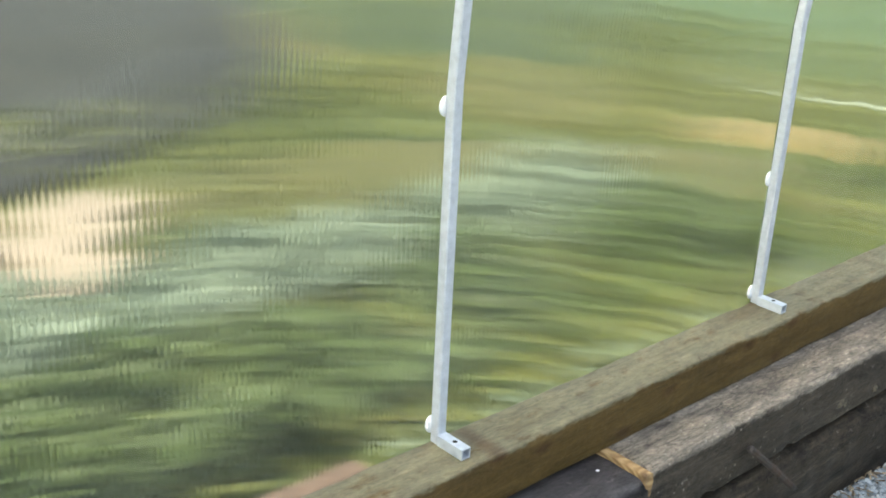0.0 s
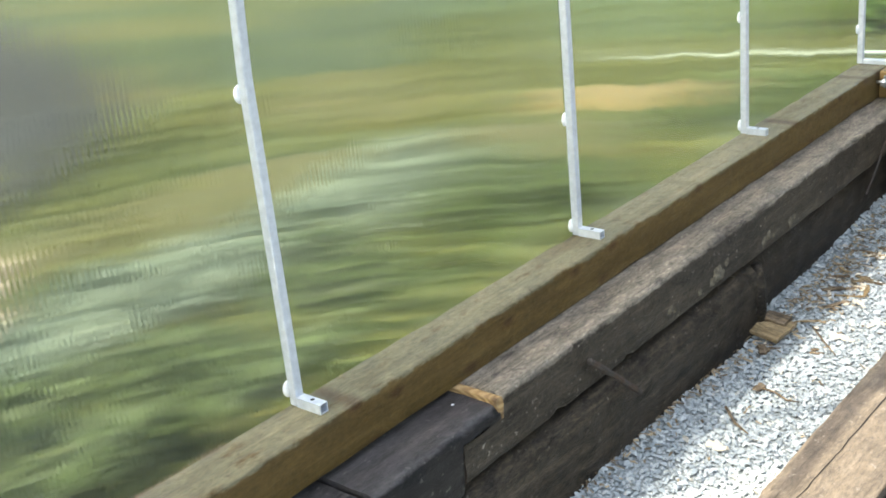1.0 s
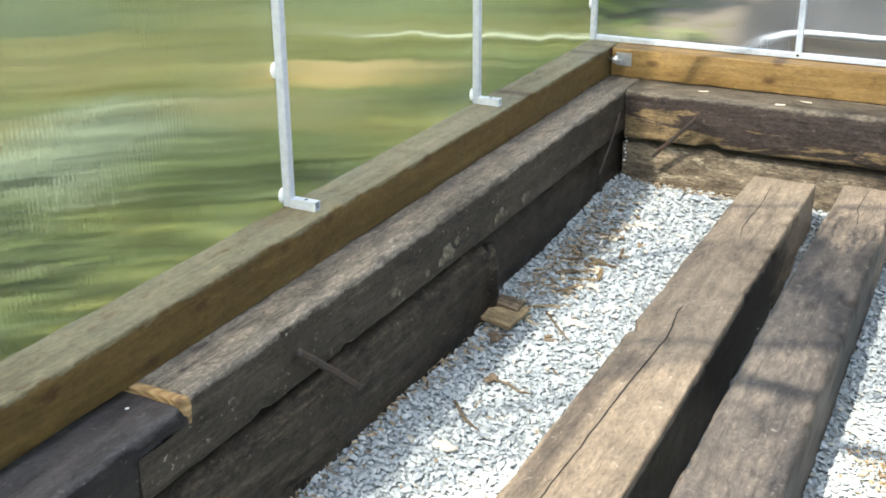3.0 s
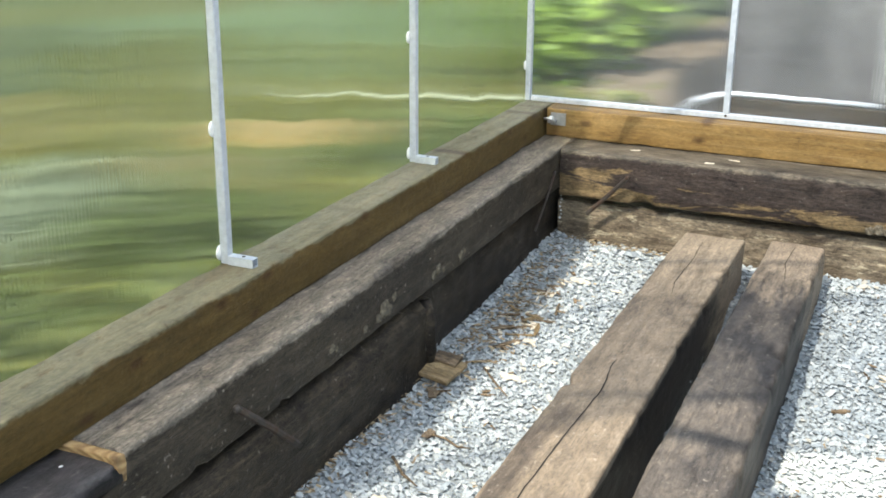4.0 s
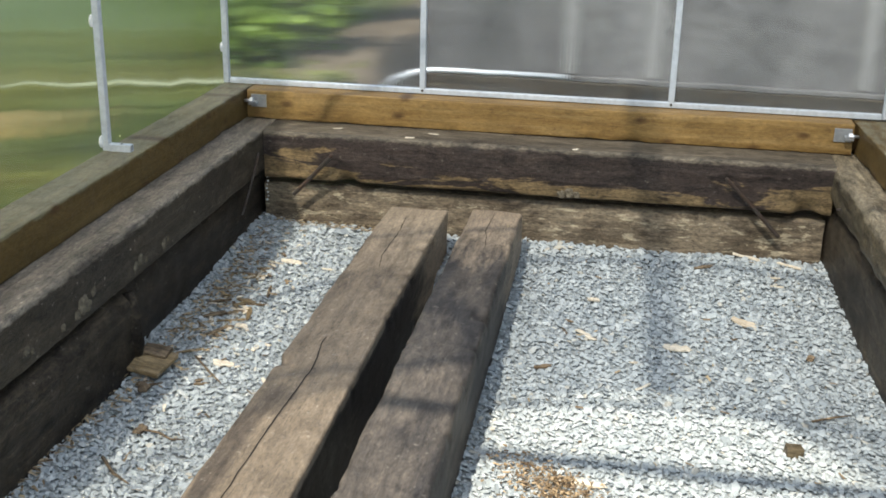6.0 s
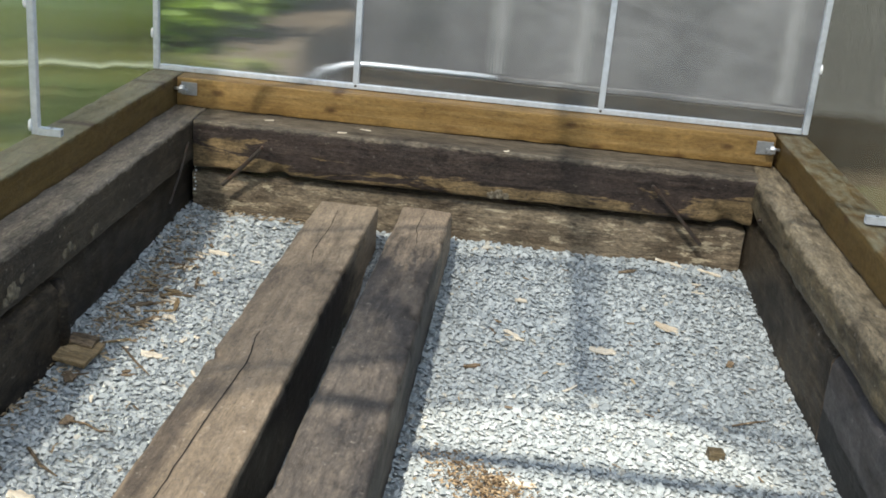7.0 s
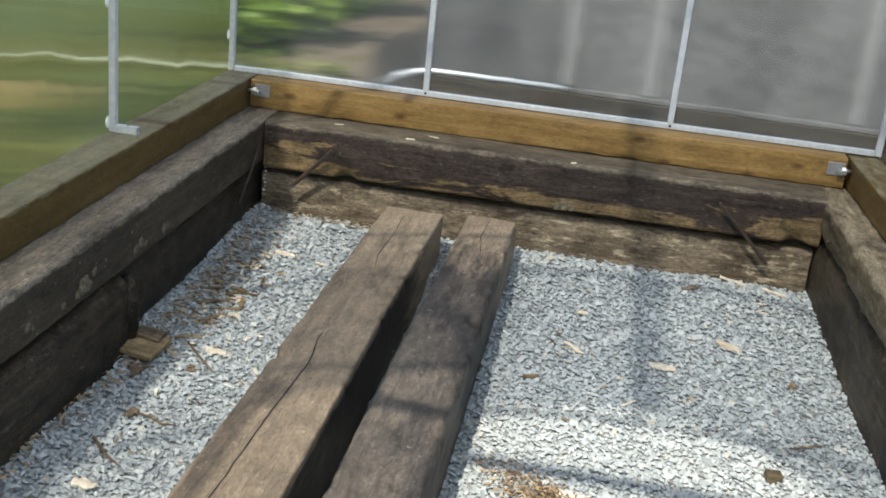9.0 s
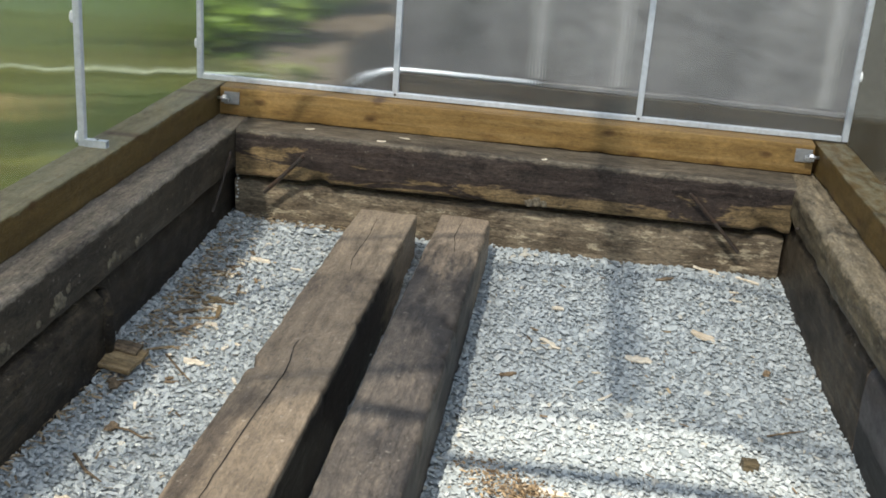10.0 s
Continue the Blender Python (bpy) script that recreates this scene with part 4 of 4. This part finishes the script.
def crumbs():
    """Brown bark crumbs and splinters strewn along the border."""
    r = np.random.default_rng(9)
    verts, faces = [], []
    spots = [(0.235 + abs(r.normal(0, 0.075)), -0.85 + r.normal(0, 0.27)) for _ in range(380)]
    spots += [(0.25 + r.uniform(0, 0.45), -0.27 + abs(r.normal(0, 0.05))) for _ in range(260)]
    spots += [(0.22 + abs(r.normal(0, 0.03)), r.uniform(-2.6, -0.3)) for _ in range(400)]
    spots += [(r.uniform(0.25, 2.1), r.uniform(-2.3, -0.25)) for _ in range(220)]
    for x, y in spots:
        a, ln, wd = r.uniform(0, 6.28), r.uniform(0.006, 0.03), r.uniform(0.002, 0.008)
        c, s = math.cos(a), math.sin(a)
        z = gravel_height(x, y) + 0.008 + abs(r.normal(0, 0.003))
        k = len(verts)
        for dx, dy, dz in ((-ln, -wd, 0), (ln, -wd * 0.5, r.uniform(-0.004, 0.005)), (ln, wd * 0.5, 0.002), (-ln, wd, 0.002)):
            verts.append((x + (dx * c - dy * s) / 2, y + (dx * s + dy * c) / 2, z + dz))
        faces += [(k, k + 1, k + 2), (k, k + 2, k + 3)]
    tagged(raw("crumbs", verts, faces, M_CRUMB), "brown bark crumbs and splinters strewn on gravel", "crumbs", kind="stuff")


M_CRUMB = leaf_mat("crumbs", (0.11, 0.075, 0.042), (0.44, 0.34, 0.21))
crumbs()


def mould(pts, x=0.2125, across=False):
    """Pale fungus that grows in the seam of a sleeper."""
    for i, (y, z, r) in enumerate(pts):
        bm = bmesh.new()
        bmesh.ops.create_icosphere(bm, subdivisions=3, radius=r)
        for v in bm.verts:
            v.co *= 1 + 0.45 * noise.noise(v.co * 90 + Vector((i * 3.1, 0, 0)))
            v.co.x *= 0.35
        ob = mesh_ob("fungus", bm, M_FUNGUS, smooth=True)
        ob.matrix_world = pose(y, x, z, 0, 0, 90) if across else pose(x, y, z)
        tagged(ob, "pale fungus crust on the sleeper face", "fungus", "fungus along the sleeper seam")


M_FUNGUS = patchy("fungus", [(0.09, 0.075, 0.052), (0.17, 0.14, 0.098), (0.29, 0.245, 0.175)], 40.0, fine=160, bump=0.004)
mould([(-1.885, 0.285, 0.012), (-1.86, 0.272, 0.008), (-1.72, 0.268, 0.010), (-1.65, 0.270, 0.014), (-1.62, 0.282, 0.024), (-1.595, 0.272, 0.016), (-1.56, 0.296, 0.012), (-1.32, 0.272, 0.014), (-1.29, 0.280, 0.016), (-1.25, 0.268, 0.010), (-1.13, 0.268, 0.014), (-1.10, 0.275, 0.009)])

mould([(1.26, 0.226, 0.014), (1.285, 0.232, 0.017), (1.31, 0.226, 0.012)], -0.248, True)


def foam_beads():
    """A short string of pale foam beads squeezed out of the corner joint."""
    bm = bmesh.new()
    for k in range(7):
        bmesh.ops.create_icosphere(bm, subdivisions=2, radius=0.0035 + 0.0012 * math.sin(k * 2.3), matrix=pose(0.214 + 0.003 * math.sin(k * 1.7), -0.2185, 0.205 - 0.014 * k))
    ob = mesh_ob("foam_beads", bm, M_WASHER, smooth=True)
    tagged(ob, "small pale foam beads in the corner joint", "foam")


foam_beads()

screw_head = bmesh.new()
bmesh.ops.create_uvsphere(screw_head, u_segments=12, v_segments=6, radius=0.0055)
ob = mesh_ob("screw", screw_head, M_WASHER, smooth=True)
ob.matrix_world = pose(0.128, -2.672, 0.3675) @ Matrix.Diagonal((1, 1, 0.5, 1))
tagged(ob, "white screw head in the tarred sleeper", "screw")


# ---- outside ----
def patch(name, cx, cy, rx, ry, turn, mat, label, category, z=-0.035, seed=0, edge=0.25):
    """A low uneven bed that lies on the lawn."""
    bm = bmesh.new()
    rings = [[bm.verts.new((0, 0, 0.03))]]
    for j in range(1, 9):
        row = []
        for k in range(40):
            a = 2 * math.pi * k / 40
            w = 1 + edge * noise.noise((math.cos(a) * 1.7 + seed * 5, math.sin(a) * 1.7, 0.5))
            u = j / 8
            x, y = rx * w * u * math.cos(a), ry * w * u * math.sin(a)
            row.append(bm.verts.new((x, y, 0.03 * (1 - u ** 3) + 0.02 * noise.noise((x * 5, y * 5, seed)) * (1 - u) - (0.06 if j == 8 else 0))))
        rings.append(row)
    for k in range(40):
        bm.faces.new((rings[0][0], rings[1][k], rings[1][(k + 1) % 40])).smooth = True
        for a, b in zip(rings[1:], rings[2:]):
            bm.faces.new((a[k], b[k], b[(k + 1) % 40], a[(k + 1) % 40])).smooth = True
    ob = mesh_ob(name, bm, mat)
    ob.matrix_world = pose(cx, cy, z, 0, 0, turn)
    return tagged(ob, label, category, kind="structure")


M_LUSH = patchy("lush_grass", [(0.044, 0.082, 0.034), (0.072, 0.122, 0.048), (0.105, 0.156, 0.068)], 1.2)
M_YELLOW = patchy("yellow_grass", [(0.056, 0.068, 0.013), (0.092, 0.092, 0.023), (0.145, 0.128, 0.040)], 2.6)
patch("ground_patch", -1.66, 1.12, 0.50, 0.25, 28, M_DRY, "dry straw-coloured patch in the lawn", "straw", seed=2)
patch("ground_patch", -2.5, -1.2, 0.55, 1.3, -18, M_YELLOW, "yellowed dry patch of lawn", "lawn", seed=3)
patch("ground_patch", -1.55, 0.15, 0.7, 0.45, 20, M_YELLOW, "yellowed dry patch of lawn", "lawn", seed=4)
patch("ground_patch", -3.3, 0.6, 0.9, 0.8, 0, M_YELLOW, "yellowed patch of lawn", "lawn", seed=5, z=-0.04)
patch("ground_patch", -3.2, 4.2, 2.2, 1.9, 0, M_LUSH, "lush green grass behind the hose", "lawn", seed=6)
# Shade on the far lawn, laid on as a patch of darker green.
M_SHADED_GRASS = patchy("shaded_grass", [(0.02, 0.038, 0.01), (0.04, 0.065, 0.018), (0.075, 0.10, 0.028)], 1.5)
patch("ground_patch", -4.9, 2.0, 1.35, 1.9, 20, M_SHADED_GRASS, "lawn patch in darker green for shade", "lawn", seed=10, z=-0.04)
patch("ground_patch", -0.1, 5.4, 0.55, 3.6, -4, M_DIRT, "trodden brown dirt path", "path", seed=7, z=-0.03)
patch("ground_patch", 0.66, 3.6, 1.0, 2.5, 2, M_SHADOWED_SOIL, "soil bed darkened for the second greenhouse's shadow", "soil", seed=8, z=-0.015, edge=0.1)
patch("ground_patch", 3.9, -1.5, 1.35, 4.5, 0, M_DIRT, "bare pinkish dirt beside the greenhouse", "soil", seed=9, z=-0.03)


def leaves(name, places, size, mat, label="", category="", seed=0, flat=0.5, parent=None):
    """Many small bent leaves at the given places."""
    r = np.random.default_rng(seed)
    verts, faces = [], []
    for x, y, z in places:
        d = r.normal(0, 1, 3)
        d[2] = abs(d[2]) * (1 - flat) + 0.1
        d /= np.linalg.norm(d)
        s = np.cross(d, r.normal(0, 1, 3))
        s /= np.linalg.norm(s) + 1e-6
        ln = size * r.uniform(0.6, 1.3)
        wd = ln * r.uniform(0.25, 0.42)
        up = np.cross(s, d)
        p = np.array((x, y, z))
        k = len(verts)
        for q in (p, p + d * ln * 0.45 + s * wd + up * ln * 0.08, p + d * ln - up * ln * 0.15, p + d * ln * 0.45 - s * wd + up * ln * 0.08):
            verts.append(tuple(q))
        faces += [(k, k + 1, k + 2), (k, k + 2, k + 3)]
    ob = raw(name, verts, faces, mat)
    if parent is not None:
        ob.parent = parent
    if label:
        tagged(ob, label, category, kind="stuff")
    return ob


def scatter(n, x0, x1, y0, y1, z0, z1, seed, clump=6.0):
    r = random.Random(seed)
    out = []
    while len(out) < n:
        x, y = r.uniform(x0, x1), r.uniform(y0, y1)
        f = noise.noise((x * clump * 0.4, y * clump * 0.4, seed * 1.7))
        if f > r.uniform(-0.5, 0.35):
            out.append((x, y, r.uniform(z0, z0 + (z1 - z0) * (0.5 + f))))
    return out


leaves("low_plants", scatter(5200, -1.45, -0.80, -4.2, -0.6, -0.03, 0.16, 1), 0.075, M_LEAF_DARK, "dark green low plants in a bed along the wall", "plants", 1)
leaves("low_plants", scatter(1500, -1.25, -0.45, -0.6, 1.6, -0.03, 0.10, 2), 0.07, M_LEAF_DARK, "dark green low plants near the corner", "plants", 2)
M_PALE_LEAF = leaf_mat("leaf_pale", (0.098, 0.140, 0.094), (0.195, 0.245, 0.182))
leaves("low_plants", scatter(2600, -2.05, -1.50, -3.9, -0.3, -0.03, 0.10, 3), 0.09, M_PALE_LEAF, "pale blue-green leaves in a row", "plants", 3)
leaves("low_plants", scatter(900, -0.62, -0.40, -3.6, 0.8, -0.04, 0.06, 4), 0.06, M_PALE_LEAF, "pale green leaves close to the wall", "plants", 4)
leaves("grass", scatter(14000, -4.2, -0.15, -4.5, 3.6, -0.07, 0.01, 5, 2.0), 0.07, M_GRASS, "tufts of green and yellow grass", "grass", 5, flat=0.2)


def hose():
    line = [(-3.5, 3.0), (-3.1, 2.62), (-2.85, 2.32), (-2.55, 2.04), (-2.3, 1.90), (-1.92, 1.88), (-1.47, 2.06), (-0.87, 2.23), (-0.35, 2.36)]
    pts = []
    for i in range(len(line) - 1):
        p0, p1, p2, p3 = (Vector(line[max(0, min(len(line) - 1, i + k))]) for k in (-1, 0, 1, 2))
        for k in range(6):
            u = k / 6
            q = 0.5 * ((2 * p1) + (p2 - p0) * u + (2 * p0 - 5 * p1 + 4 * p2 - p3) * u * u + (3 * p1 - p0 - 3 * p2 + p3) * u ** 3)
            pts.append((q.x, q.y, -0.008))
    bm = bmesh.new()
    rod(bm, pts, 0.015, 8)
    tagged(mesh_ob("garden_hose", bm, M_HOSE, smooth=True), "pale green garden hose lying across the lawn", "hose")


hose()


def pavers():
    for i, (x, y) in enumerate(((-2.12, -2.78), (-2.42, -2.62), (-2.22, -3.28), (-2.58, -3.1), (-2.66, -2.45))):
        bm = bmesh.new()
        box(bm, (-0.15, -0.22, -0.02), (0.15, 0.22, 0.045), 0.006)
        ob = mesh_ob("paving_slab", bm, M_PAVER)
        ob.matrix_world = pose(x, y, -0.02, 1.5 - i, i - 2, 26 + 3 * (i % 3))
        tagged(ob, "pale sunlit concrete slab on the lawn", "slab", "slabs on the lawn")


pavers()


M_ASPHALT = patchy("dark_asphalt", [(0.006, 0.008, 0.007), (0.011, 0.013, 0.011), (0.024, 0.026, 0.02)], 1.3, (0.5, 1, 1), bump=0.006)


def driveway():
    """A dark hard-surfaced yard with a pale edging strip."""
    bm = bmesh.new()
    rim = [(-3.05, -2.55), (-3.22, -2.1), (-3.55, -1.4), (-3.98, -0.72), (-4.6, -0.2), (-5.4, 0.3), (-6.4, 0.8), (-14, 3), (-14, -14), (-3.4, -14), (-3.0, -6), (-2.95, -3.4)]
    top = [bm.verts.new((x, y, -0.012)) for x, y in rim]
    low = [bm.verts.new((x, y, -0.12)) for x, y in rim]
    bm.faces.new(top[::-1])
    for k in range(len(rim)):
        bm.faces.new((top[k], low[k], low[(k + 1) % len(rim)], top[(k + 1) % len(rim)]))
    bmesh.ops.recalc_face_normals(bm, faces=bm.faces[:])
    tagged(mesh_ob("road", bm, M_ASPHALT), "dark grey hard-surfaced yard beside the lawn", "yard", kind="structure")
    bm = bmesh.new()
    rod(bm, [(-3.45, -2.75, 0.0), (-4.0, -1.9, 0.0), (-4.9, -0.6, 0.0)], 0.03, 6)
    tagged(mesh_ob("pipe", bm, M_PIPE, smooth=True), "pale grey pipe lying on the yard", "pipe")


M_PIPE = patchy("grey_pipe", [(0.15, 0.155, 0.15), (0.2, 0.205, 0.2)], 3.0, bump=0.001)
driveway()


def bush(x, y, rx, ry, h, n, mat, label, seed):
    ob = tagged(empty("bush", pose(x, y, -0.06)), label, "bush", "bushes behind the greenhouse")
    r = random.Random(seed)
    tips = []
    for k in range(16):
        a, q = r.uniform(0, 6.28), r.uniform(0.2, 1) ** 0.6
        tip = Vector((rx * q * math.cos(a), ry * q * math.sin(a), h * r.uniform(0.45, 1.0)))
        bm = bmesh.new()
        rod(bm, [(0.1 * tip.x, 0.1 * tip.y, 0), tip * 0.5 + Vector((0, 0, 0.1)), tip], [0.012, 0.008, 0.003], 5)
        part("stem", bm, M_BARK, ob)
        tips.append(tip)
    pl = []
    for _ in range(n):
        t = r.choice(tips) * r.uniform(0.45, 1.05)
        pl.append((t.x + r.gauss(0, 0.12), t.y + r.gauss(0, 0.12), max(0.02, t.z + r.gauss(0, 0.10))))
    leaves("leaves", pl, 0.10, mat, seed=seed, parent=ob)


bush(-1.15, 4.5, 0.75, 0.9, 1.1, 2200, M_LEAF, "leafy green garden bush in the sun", 11)
bush(-0.95, 3.2, 0.5, 0.6, 0.55, 1400, M_LEAF, "low leafy green bush", 12)
bush(-2.1, 5.4, 0.9, 0.9, 1.3, 2200, M_LEAF_DARK, "dark green garden bush", 13)
bush(-0.4, 6.9, 0.8, 0.7, 0.9, 1500, M_LEAF_DARK, "dark green bush beside the path", 14)


def frame_stack():
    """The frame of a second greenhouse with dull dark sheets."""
    ob = tagged(empty("second_greenhouse", pose(0.43, 1.62, -0.05, 0, 0, -2)), "second greenhouse frame with dull grey sheets", "greenhouse")
    bm = bmesh.new()
    box(bm, (0, -0.05, 0), (4.2, 0.05, 0.30), 0.004)
    part("base_beam", bm, M_SLEEPER_DARK, ob)
    # One rail in two materials: its highlight and its fading are put into them.
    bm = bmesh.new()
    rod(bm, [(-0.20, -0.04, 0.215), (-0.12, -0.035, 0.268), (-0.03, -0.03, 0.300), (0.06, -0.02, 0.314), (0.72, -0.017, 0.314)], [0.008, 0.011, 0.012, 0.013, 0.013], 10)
    part("bent_tube", bm, M_TUBE, ob, "bent rail end in a brighter metal for its highlight", smooth=True)
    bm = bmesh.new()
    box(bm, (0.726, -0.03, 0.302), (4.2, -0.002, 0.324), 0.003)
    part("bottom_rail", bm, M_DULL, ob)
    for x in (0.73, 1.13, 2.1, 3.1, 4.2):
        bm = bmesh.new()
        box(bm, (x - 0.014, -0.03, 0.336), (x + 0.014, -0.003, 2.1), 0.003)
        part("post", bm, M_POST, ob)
    for x0, x1 in ((0.0, 1.125), (1.135, 3.095), (3.105, 4.2)):
        bm = bmesh.new()
        box(bm, (x0, 0.002, 0.306), (x1, 0.008, 2.1))
        part("sheet", bm, M_DULL, ob, "dull grey plastic sheet")


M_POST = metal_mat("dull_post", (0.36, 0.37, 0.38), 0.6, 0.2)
M_DULL = patchy("dull_sheet_and_rail", [(0.060, 0.061, 0.066), (0.102, 0.102, 0.110), (0.180, 0.180, 0.190)], 1.6, (1, 1, 0.35), fine=14, bump=0.002, rough=0.4)
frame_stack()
